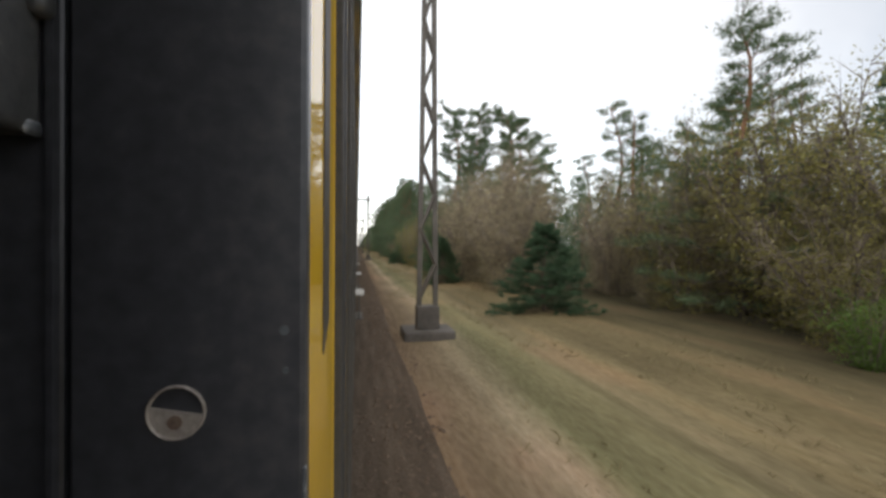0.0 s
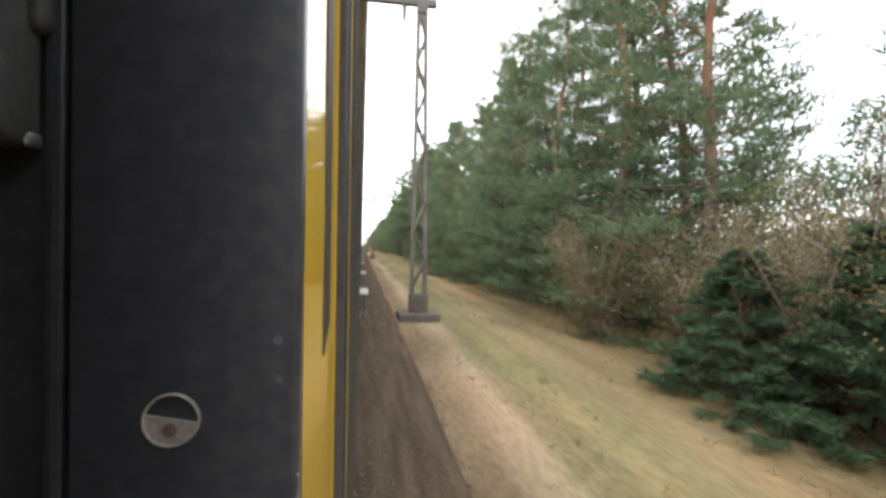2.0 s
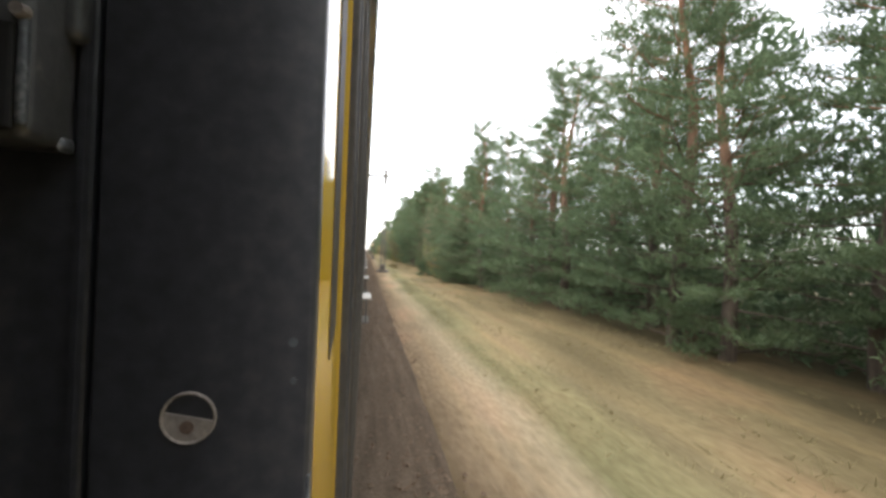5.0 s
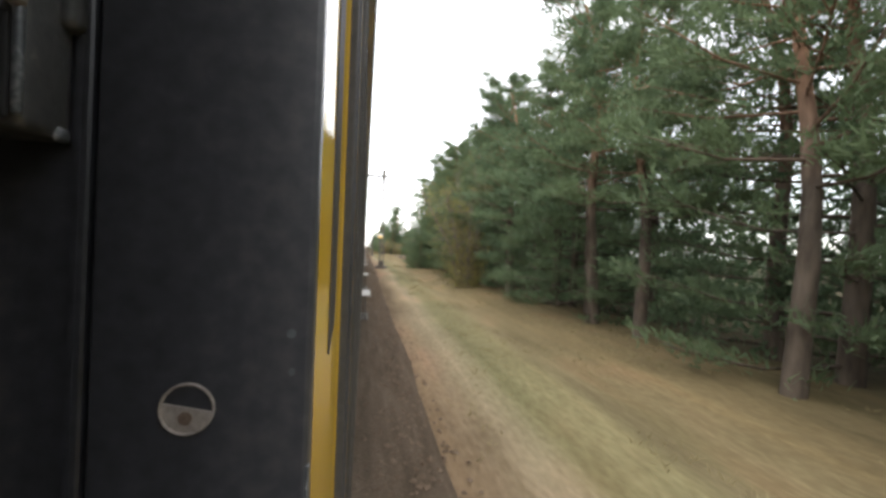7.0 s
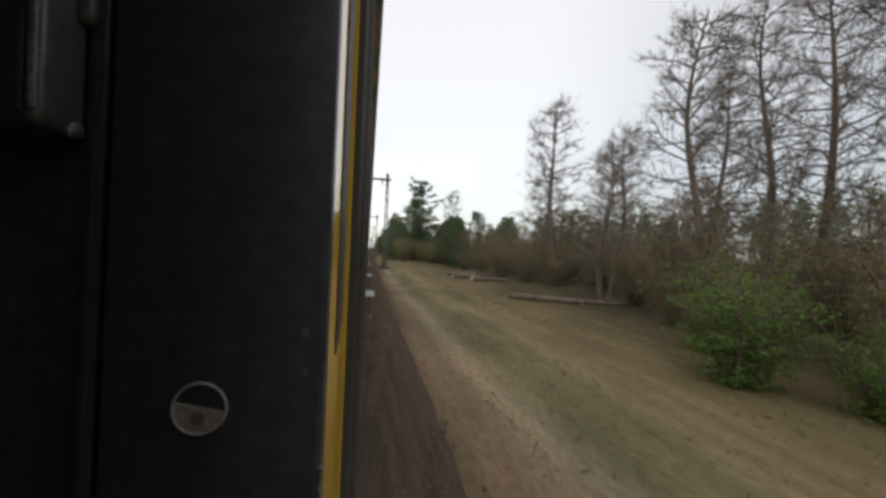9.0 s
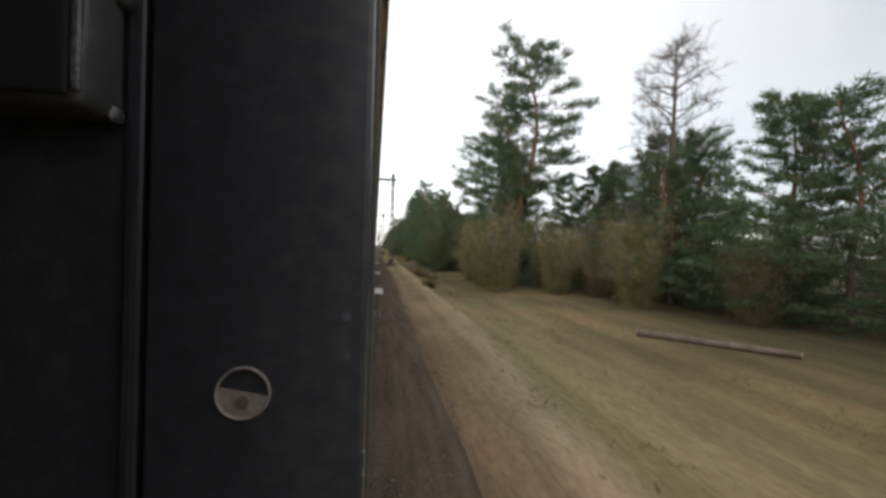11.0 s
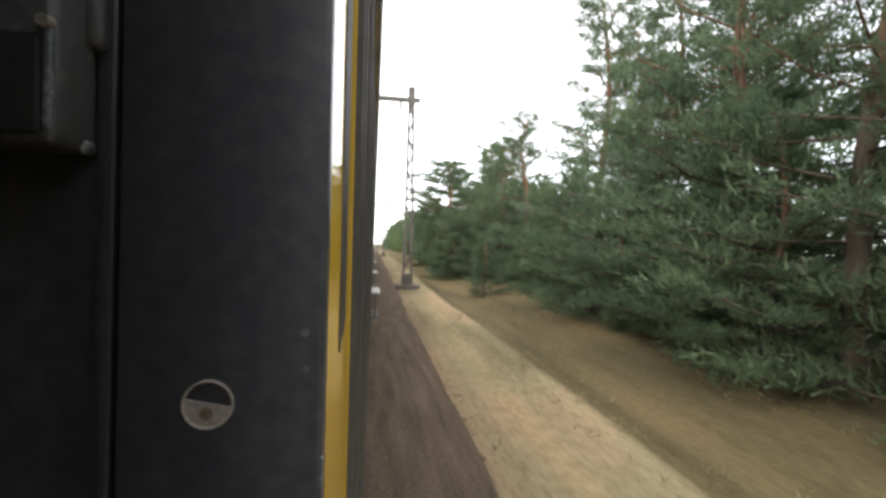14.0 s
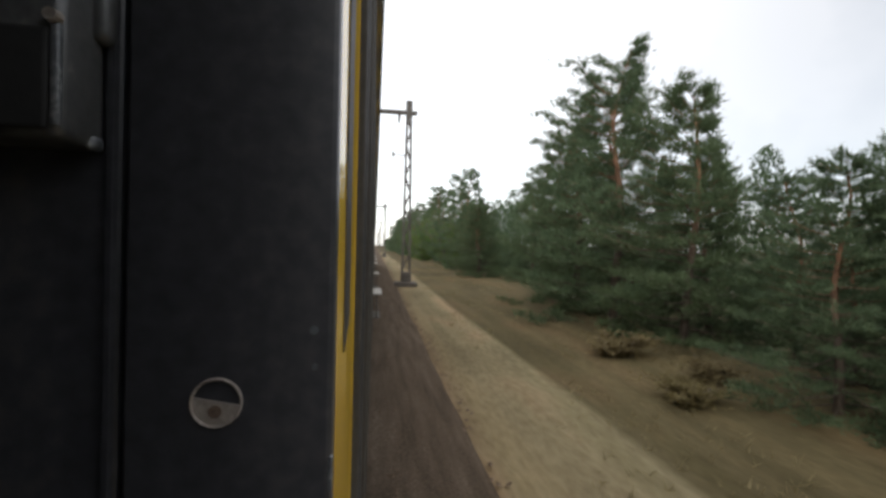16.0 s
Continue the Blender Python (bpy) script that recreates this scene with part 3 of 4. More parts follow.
FULL = "tall Scots pine with green needles down to the ground"
HIGH = "tall Scots pine with a bare reddish trunk under its crown"
KINDS = {
    "full": [pine(s, 0.03, 3.0, 66, 6, label=FULL, blades=60, size=0.86) for s in (1, 2, 3, 4)],
    "high": [pine(s, 0.34, 2.9, 40, 6, label=HIGH, blades=78, size=1.05, taper=0.4) for s in (11, 12, 13)],
    "thin": [pine(s, 0.26, 2.4, 30, 4, blades=46, label="slender Scots pine with gaps in its crown") for s in (15, 16)],
    "distant": [pine(s, 0.02, 3.6, 44, 4, label="pine in the distance with dense green needles", blades=20, size=2.4) for s in (28, 29)],
    "young": [pine(s, 0.01, 3.9, 84, 7, label="bushy young pine with dense needles down to the ground", blades=58, size=1.15, taper=0.5) for s in (25, 26, 27)],
    "spruce": [pine(s, 0.01, 5.0, 96, 6, spruce_needle, "spruce_tree", "young dark green spruce at the wood's edge", 64, bark, 0.08, "young spruces", size=2.0) for s in (21, 22)],
    "bare": [bare_tree(s, "leafless grey-brown tree in the clearing") for s in (31, 32, 33)],
    "brown": [shrub(s, brown_leaf, "brown_shrub", "leafless brown shrub with dry leaves", 8000, 0.048, slim=True) for s in (41, 42, 43)],
    "thicket": [shrub(s, pale_twig, "tall_thicket", "tall pale brown thicket of fine leafless twigs", 24000, 0.028, slim=True) for s in (45, 46)],
    "olive": [shrub(s, olive_leaf, "budding_shrub", "yellow-green budding shrub at the wood's edge", 15000, 0.036) for s in (51, 52)],
    "fresh": [shrub(s, fresh_leaf, "green_bush", "fresh green rounded bush on the grass", 5200, 0.08) for s in (61, 62)],
    "tussock": [shrub(s, brown_leaf, "heather_tussock", "low dark brown heather tussock on the grass", 4200, 0.15, "tussock", "tussocks on the verge") for s in (71,)],
}
UNIT = {"full": 10, "distant": 10, "high": 10, "thin": 10, "young": 10, "spruce": 10, "bare": 10, "brown": 3, "thicket": 3, "olive": 3, "fresh": 3, "tussock": 3}
placed = {}
plant_rng = random.Random(77)


def plant(kind, y, x, h, wide=1.0):
    protos = KINDS[kind]
    p = protos[plant_rng.randrange(len(protos))]
    p = next((q for q in protos if q.name not in placed), p)
    s = h / UNIT[kind]
    m = pose(x, y, ground_height(x, y) - 0.03, plant_rng.uniform(-2.5, 2.5), plant_rng.uniform(-2.5, 2.5), plant_rng.uniform(0, 360)) @ Matrix.Diagonal((s * wide, s * wide, s, 1))
    if p.name not in placed:
        placed[p.name] = (p, m)
        return p
    return copy_thing(p, m)


def stand(kind, n, y0, y1, x0, x1, h0, h1, wide=1.0):
    """n plants spread evenly but unevenly along a stretch of the wood's edge."""
    for i in range(n):
        y = y0 + (y1 - y0) * (i + plant_rng.uniform(0.1, 0.9)) / n
        plant(kind, y, plant_rng.uniform(x0, x1), plant_rng.uniform(h0, h1), wide * plant_rng.uniform(0.88, 1.12))


# first stretch: shrubs in front of scattered pines
plant("full", 13.2, 12.9, 10.4, 1.05)
plant("high", 15.5, 14.5, 8.6)
plant("olive", 8.4, 11.2, 4.4)
plant("olive", 6.8, 12.4, 5.2)
plant("fresh", 7.0, 9.8, 1.8, 1.3)
plant("full", 3.5, 11, 7)
plant("thin", 15, 17, 9)
stand("olive", 5, 8, 15, 12, 14, 5.8, 7.4)
stand("thicket", 6, 14, 23, 12, 14, 4.6, 5.6)
stand("thicket", 10, 21, 33, 7.4, 9.4, 5.4, 7.2)
stand("brown", 5, 21, 37, 7.0, 8.4, 3.0, 4.2)
stand("young", 5, 33.5, 43, 6.3, 7.8, 4.8, 6.2)
plant("spruce", 15, 6.5, 3.2, 1.1)
plant("spruce", 28, 5.2, 3.0)
stand("thin", 8, 18, 40, 13, 20, 8.5, 10.5)
for y, x, h in ((44.5, 9.5, 16.5), (47, 12.5, 17.5), (43, 15, 16), (51, 14, 14.5), (46, 17, 17)):
    plant("high", y, x, h, 0.75)
stand("thicket", 9, 44, 62, 8.0, 9.6, 4.8, 6.2)
stand("brown", 4, 40, 62, 6.4, 7.4, 2.6, 3.8)
stand("thin", 5, 52, 63, 10, 15, 8.5, 10)
stand("olive", 9, 46, 56, 6.4, 7.6, 3.8, 5.2)
plant("spruce", 59.6, 5.7, 2.6, 1.2)
plant("young", 57.6, 7.0, 5.4)
plant("young", 60.8, 7.2, 6.4)
stand("spruce", 3, 48, 62, 7.5, 9, 4, 5)
# dense pines
stand("thin", 4, 61, 69, 15, 18, 8, 9.5)
stand("full", 8, 69, 84, 7.4, 8.8, 12.0, 13.6, 0.85)
plant("full", 59.5, 9.0, 10.6)
plant("full", 63, 9.4, 11.2)
plant("thicket", 66.5, 8.4, 4.4)
plant("full", 72.5, 9.8, 13.0, 0.9)
stand("brown", 6, 62, 73, 5.8, 7.2, 2.8, 4.0)
plant("spruce", 66, 5.8, 2.4, 1.2)
plant("spruce", 64.4, 6.2, 2.8, 1.2)
for y, x, h in ((97, 6.2, 4.2), (94.2, 6.8, 5.2), (91.2, 6.5, 4.4), (87, 6.4, 3.4)):
    plant("young", y, x, h)
stand("full", 15, 84, 116, 7.6, 9.0, 12.0, 14.0, 0.82)
stand("high", 16, 110, 152, 6.6, 9.4, 12.0, 14.0, 0.88)
stand("full", 6, 118, 152, 10.0, 12.0, 11, 13)
stand("full", 12, 152, 184, 7.6, 9.6, 10.0, 12.0)
stand("olive", 4, 188.5, 193, 6.3, 7.0, 2.6, 3.4)
plant("spruce", 193.8, 6.1, 2.0, 1.2)
stand("young", 3, 182, 187.5, 6.8, 7.6, 3.4, 4.6)
plant("thicket", 203.6, 7.4, 7.4, 0.45)
plant("brown", 202.4, 7.6, 4.6)
plant("full", 207, 8.6, 13.6)
plant("full", 205, 9.8, 12)
plant("full", 202.5, 9.4, 11)
plant("young", 204, 8.6, 6.4)
plant("young", 207.5, 9.4, 7)
plant("young", 201.5, 8.4, 5.6)
stand("full", 6, 184, 199, 9.0, 10.6, 9.2, 10.8)
stand("full", 19, 203, 262, 8.4, 10.0, 11.4, 13.2)
stand("high", 13, 206, 262, 7.0, 8.4, 10.4, 12.4)
plant("olive", 237, 6.2, 7.4)
plant("full", 264.5, 7.6, 10.4)
plant("full", 265.8, 9.4, 9.8)
plant("young", 263.2, 6.7, 5.6)
plant("young", 265, 9.0, 6.6)
plant("young", 261.5, 8.4, 7.5, 0.8)
plant("full", 262, 9.2, 11.5)
plant("young", 266.5, 7.6, 5.4)
plant("young", 261, 6.3, 4.4)
# clearing
plant("fresh", 277.5, 7.0, 2.5, 1.5)
plant("fresh", 275.6, 7.9, 1.9, 1.4)
plant("fresh", 280.2, 8.6, 1.8, 1.5)
for y, x, h in ((305, 14.7, 15), (298, 15.4, 9), (289, 18.5, 15), (284, 16.5, 13), (293, 13.5, 9.5), (312, 17, 11), (279, 19, 14), (284, 11, 11), (351, 15, 13), (279, 13, 10.5), (274.5, 12, 8.5), (286.5, 14, 10), (291, 11.5, 8)):
    plant("bare", y, x, h)
stand("brown", 6, 271, 288, 9.6, 13, 3.6, 4.8, 1.1)
stand("brown", 20, 276, 345, 11.5, 17, 2.6, 4.2, 1.2)
stand("brown", 22, 274, 345, 18, 30, 3.6, 5.6, 1.3)
stand("bare", 10, 278, 345, 18, 30, 5, 8)
stand("brown", 12, 298, 345, 14, 21, 4.8, 6.8, 1.2)
stand("young", 8, 318, 346, 17, 25, 6.2, 8.0)
stand("thin", 8, 290, 345, 24, 34, 7, 9)
stand("young", 5, 332, 350, 12.5, 16, 6.5, 8.5)
# low wood after the clearing
plant("high", 358.5, 9.6, 16.0, 1.0)
plant("full", 366, 10.6, 16.4, 0.95)
plant("full", 361.5, 9.2, 12.4)
plant("full", 364, 10.2, 10.4)
plant("full", 357, 8.6, 9.4)
plant("full", 361, 9.6, 9.0)
stand("olive", 6, 352, 365, 6.4, 7.8, 3.4, 4.6)
stand("olive", 5, 346, 358, 9, 13, 3.4, 4.4)
stand("brown", 7, 345, 362, 11, 16, 3.0, 4.4)
stand("young", 6, 348, 365, 12, 17, 7, 9)
stand("young", 3, 365.5, 370, 8.0, 9.6, 4.2, 5.0)
stand("young", 7, 370, 381, 7.2, 9.2, 5.0, 6.4)
plant("young", 371.5, 5.9, 3.4)
plant("young", 374.2, 7.9, 6.8)
plant("brown", 373, 6.9, 5.2)
stand("full", 6, 381, 394, 7.6, 9.0, 7.8, 9.2)
stand("young", 4, 394, 400, 7.6, 9.2, 4.2, 5.0)
stand("brown", 4, 370, 392, 6.2, 7.4, 2.8, 4.0)
for y, x, h in ((382, 8.0, 6.2), (384.2, 6.9, 5.4), (387, 7.2, 5.8), (391, 7.0, 5.2), (394.5, 7.2, 5.0)):
    plant("young", y, x, h)
plant("full", 387.5, 8.6, 9.4)
for y, x, h in ((379.6, 6.4, 4.4), (382.6, 6.3, 4.8), (385.6, 6.0, 4.0), (377, 6.6, 4.2)):
    plant("young", y, x, h)
stand("full", 16, 401, 436, 7.4, 8.8, 10.8, 13.0, 0.88)
for y, x, h in ((427.5, 7.4, 5.6), (430.5, 8.0, 6.4), (433, 7.6, 6.0), (424, 8.2, 6.4)):
    plant("young", y, x, h)
plant("full", 430, 10, 11.5)
plant("full", 434.5, 9.6, 11)
stand("young", 4, 436.5, 444, 7.4, 9.0, 4.4, 5.4)
plant("fresh", 403, 5.2, 1.8, 1.3)
plant("fresh", 410.7, 6.2, 1.7, 1.3)
plant("young", 441.8, 5.4, 3.2)
stand("full", 5, 445, 455, 8, 9.2, 9.6, 10.8)
for y, x, h in ((446, 9.4, 6.2), (449, 9.8, 6.8), (443.5, 9.6, 4.8), (452, 9.0, 6.4)):
    plant("young", y, x, h)
plant("high", 461, 6.5, 10.2, 1.55)
plant("high", 463.6, 8.0, 10.4, 1.3)
plant("high", 462.2, 5.8, 9.6, 1.45)
for y, x, h in ((454.2, 5.4, 4.4), (457.2, 5.4, 3.6), (452.4, 5.8, 4.8)):
    plant("young", y, x, h, 1.05)
stand("full", 5, 456, 469, 8.8, 11, 7.4, 9.0)
plant("young", 455.7, 5.9, 5.4)
plant("young", 456.4, 6.9, 5.4)
plant("young", 463.5, 7.4, 4.0)
plant("young", 466.4, 7.4, 4.6)
plant("young", 468.2, 8.6, 6.4)
plant("young", 474.5, 7.4, 4.6, 0.9)
plant("young", 471.4, 7.4, 7.8, 0.68)
plant("young", 470.6, 6.3, 4.6)
plant("young", 472.8, 7.2, 4.4)
plant("young", 477.5, 9.5, 4.8)
plant("young", 482, 8.2, 6.6)
plant("young", 476, 6.4, 4.2)
stand("young", 5, 477, 485, 7.2, 9.2, 4.6, 5.8)
for y, x, h in ((490.4, 7.8, 6.8), (493.5, 7.6, 8.8), (497.5, 8.2, 8.6), (501, 9, 8.0), (488.6, 9.2, 4.2), (486.6, 9.6, 3.0)):
    plant("young", y, x, h, 0.95)
plant("full", 495.5, 8.8, 8.6, 1.1)
stand("young", 5, 506, 524, 7.6, 10.5, 5.4, 7.2)
stand("distant", 32, 522, 690, 7.8, 10.8, 9.2, 12.0)
stand("fresh", 8, 520, 620, 7.4, 9.6, 5.0, 7.2)
plant("young", 485.6, 6.7, 3.8)
plant("young", 486.8, 8.4, 3.0)
plant("young", 491.5, 9.4, 5.0)
for y, x in ((355.6, 3.1), (362, 4.0), (364.7, 3.6), (368, 3.4), (374, 4.0), (486.4, 4.9), (487.2, 6.0), (489.3, 5.4), (209.1, 3.8), (472.8, 4.6), (471.6, 5.1), (480.3, 4.6)):
    plant("tussock", y, x, plant_rng.uniform(0.45, 0.65), plant_rng.uniform(2.4, 3.2))


for proto, m in placed.values():
    proto.matrix_basis = m


# the wood behind, one joined mass of trees
def far_wood(seed):
    rng = random.Random(seed)
    protos = []
    for s in (91, 92, 93):
        r = random.Random(s)
        sp = Soup()
        for k in range(9):
            sp.blade(Vector((0.1 * math.sin(k), 0.1 * math.cos(k), k)), Vector((0, 0, 1)), 1.6, 0.14 - 0.012 * k, r)
        for i in range(1250):
            u = 0.01 + 0.99 * r.random() ** 1.25
            rad = 2.3 * (1.06 - u) ** 0.5 * r.random() ** 0.5
            a = r.uniform(0, 6.28)
            p = Vector((rad * math.cos(a), rad * math.sin(a), 10 * u))
            sp.blade(p, rand_dir(r, 0.3), r.uniform(0.28, 0.52), r.uniform(0.055, 0.105), r)
        protos.append((np.array([tuple(v) for v in sp.v]), np.array(sp.f)))
    vs, fs, count = [], [], 0
    spots = []
    y = -25.0
    while y < 1050:
        gap = 3.6 if y < 640 else 6.0
        y += gap
        if y < 73:
            near, tall = 15.5, 7.0
        elif 270 < y < 346:
            near, tall = 32, 8.0
        elif 340 < y <= 366:
            near, tall = 17, 7.0
        elif 366 < y < 404:
            near, tall = 11.5, 4.8
        elif 108 < y < 152:
            near, tall = 14.5, 8.5
        elif 437 < y < 450:
            near, tall = 13, 4.6
        elif 468 < y < 500:
            near, tall = 12.5, 4.4
        elif y > 500:
            near, tall = 12, 7.5
        else:
            near, tall = 11.0, 8.8
        x = near
        while x < near + (11 if y < 640 else 8):
            spots.append((x + rng.uniform(-1, 1), y + rng.uniform(-1.3, 1.3), tall * rng.uniform(0.8, 1.12)))
            x += 4.0
    for x, y, h in spots:
        v, f = protos[rng.randrange(3)]
        a, s = rng.uniform(0, 6.28), h / 10
        c, n = math.cos(a), math.sin(a)
        w = np.stack([(v[:, 0] * c - v[:, 1] * n) * s + x, (v[:, 0] * n + v[:, 1] * c) * s + y, v[:, 2] * s + ground_height(x, y)], 1)
        vs.append(w)
        fs.append(f + count)
        count += len(v)
    return np.concatenate(vs), np.concatenate(fs)


fv, ff = far_wood(3)
me = bpy.data.meshes.new("far_wood")
me.vertices.add(len(fv))
me.vertices.foreach_set("co", fv.ravel())
me.loops.add(ff.size)
me.loops.foreach_set("vertex_index", ff.ravel())
me.polygons.add(len(ff))
me.polygons.foreach_set("loop_start", np.arange(0, ff.size, 3))
me.update(calc_edges=True)
me.materials.append(needle)
tagged(new("far_wood", me), "dense pine wood behind the first trees", "woodland", kind="stuff")


# ---- overhead line masts ----
def mast(label, arm=False):
    t = thing("line_mast", label, "mast", "overhead line masts")
    bm = box(-0.62, 0.62, -0.55, 0.55, -0.25, 0.22, 0.05)
    part("footing", bm, concrete, t, "dark stained concrete footing")
    part("plinth", box(-0.28, 0.28, -0.22, 0.22, 0.22, 0.78, 0.03), concrete, t)
    top, low_w, high_w = 9.9, 0.205, 0.105
    for sx in (-1, 1):
        bm = bmesh.new()
        for dy in (-0.07, 0.07):
            v = [bm.verts.new(p) for p in ((sx * low_w - 0.056, dy - 0.012, 0.78), (sx * low_w + 0.056, dy - 0.012, 0.78), (sx * low_w + 0.056, dy + 0.012, 0.78), (sx * low_w - 0.056, dy + 0.012, 0.78))]
            w = [bm.verts.new(p) for p in ((sx * high_w - 0.056, dy - 0.012, top), (sx * high_w + 0.056, dy - 0.012, top), (sx * high_w + 0.056, dy + 0.012, top), (sx * high_w - 0.056, dy + 0.012, top))]
            for k in range(4):
                bm.faces.new((v[k], v[(k + 1) % 4], w[(k + 1) % 4], w[k]))
            bm.faces.new(w)
        part("leg", bm, steel, t)
    n = 10
    for i in range(n):
        z0, z1 = 0.95 + (top - 1.3) * i / n, 0.95 + (top - 1.3) * (i + 1) / n
        w0, w1 = (low_w + (high_w - low_w) * (z - 0.8) / (top - 0.8) for z in (z0, z1))
        s = 1 if i % 2 else -1
        bm = bmesh.new()
        for dy in (-0.09, 0.09):
            rod((s * w0, dy, z0), (-s * w1, dy, z1), 0.045, seg=4, bm=bm)
        part("brace", bm, steel, t)
    part("mast_head", box(-0.17, 0.17, -0.12, 0.12, 9.35, 10.35, 0.02), steel, t)
    part("beam", box(-9.2, 0.45, -0.09, 0.09, 9.58, 9.80, 0.02), steel, t)
    part("insulator", rod((-0.55, 0, 9.1), (-0.55, 0, 9.62), 0.05, 0.07, 8), steel, t)
    if arm:
        bm = rod((-0.14, 0, 7.3), (-0.85, 0, 7.36), 0.028, seg=6)
        rod((-0.85, 0, 7.2), (-0.85, 0, 7.52), 0.06, 0.045, 8, bm)
        part("side_arm", bm, steel, t)
    return t


MAST = "lattice steel overhead line mast on a dark concrete footing"
first = mast(MAST)
armed = mast("lattice steel line mast with a short side arm, concrete footing", True)
MAST_X = 1.72
MAST_Y = [11.1, 73.8, 135.5, 195.8, 258.0, 319.5, 381.3, 443.2, 505.3] + [567.3 + 62 * k for k in range(6)]
first.matrix_basis = pose(MAST_X, MAST_Y[0], 0.0)
armed.matrix_basis = pose(MAST_X, MAST_Y[6], 0.0)
for i, y in enumerate(MAST_Y):
    if i not in (0, 6):
        copy_thing(armed if i in (8, 9) else first, pose(MAST_X, y, 0.0))

# notice plate on one of the masts
plate = thing("mast_sign", "small white and yellow plate fixed to a line mast", "sign")
part("plate", box(-0.44, 0.06, -0.16, -0.13, 3.20, 3.56, 0.01), enamel, plate)
part("yellow_band", box(-0.42, 0.04, -0.166, -0.161, 3.22, 3.36, 0.0), yellow_paint, plate)
plate.matrix_basis = pose(MAST_X, MAST_Y[4], 0.0)


# ---- felled logs in the clearing ----
def log(y, x, length, r, turn):
    t = thing("felled_log", "pale felled pine log lying on the grass", "log", "logs in the clearing")
    part("stem", rod((-length / 2, 0, 0), (length / 2, 0, 0), r, r * 0.8, 10), bark, t, smooth=False)
    for s in (-1, 1):
        part("cut_end", rod((s * length / 2, 0, 0), (s * (length / 2 + 0.012), 0, 0), r * (0.96 if s < 0 else 0.78), seg=10), cut_wood, t, "pale sawn end")
    t.matrix_basis = pose(x, y, ground_height(x, y) + r * 0.8, 0, 0, turn)


log(291, 8.6, 3.6, 0.17, -40)
log(307, 8.2, 2.6, 0.16, 15)
log(309, 8.8, 2.2, 0.14, 60)
log(312, 9.5, 3.0, 0.15, -20)
log(340, 8.2, 3.5, 0.10, -50)
log(305.6, 8.7, 2.4, 0.20, 62)
log(310.2, 8.4, 2.6, 0.21, -35)
log(304.2, 9.4, 3.0, 0.17, 12)
log(290.2, 10.6, 3.4, 0.13, -28)

# ---- concrete slab across the ballast ----
slab = thing("concrete_slab", "pale concrete slab lying across the ballast shoulder", "slab")
part("slab_top", box(-0.25, 0.95, -0.28, 0.28, 0.20, 0.28, 0.02), pale_concrete, slab)
part("slab_foot", box(0.72, 0.95, -0.26, 0.26, 0.0, 0.198, 0.015), pale_concrete, slab)
slab.matrix_basis = pose(0, 420.6, 0.0)

# ---- train ----
# the side repeats every metre: a black leaf across the side ahead of each opening, then yellow skin, then a grey jamb
BAY, BAYS = 1.0, 15
E_ = EYE_Z
panel_x = -0.0325
SIDE_LOW, SIDE_HIGH = 0.62, 3.95


def prism(prof):
    """An upright strip of the side with the outline prof, from sill to roof edge."""
    bm = bmesh.new()
    lo = [bm.verts.new((x, y, SIDE_LOW)) for x, y in prof]
    hi = [bm.verts.new((x, y, SIDE_HIGH)) for x, y in prof]
    for k in range(len(prof)):
        q = (k + 1) % len(prof)
        bm.faces.new((lo[k], lo[q], hi[q], hi[k]))
    bm.faces.new(hi)
    bm.faces.new(list(reversed(lo)))
    bmesh.ops.recalc_face_normals(bm, faces=bm.faces)
    return bm


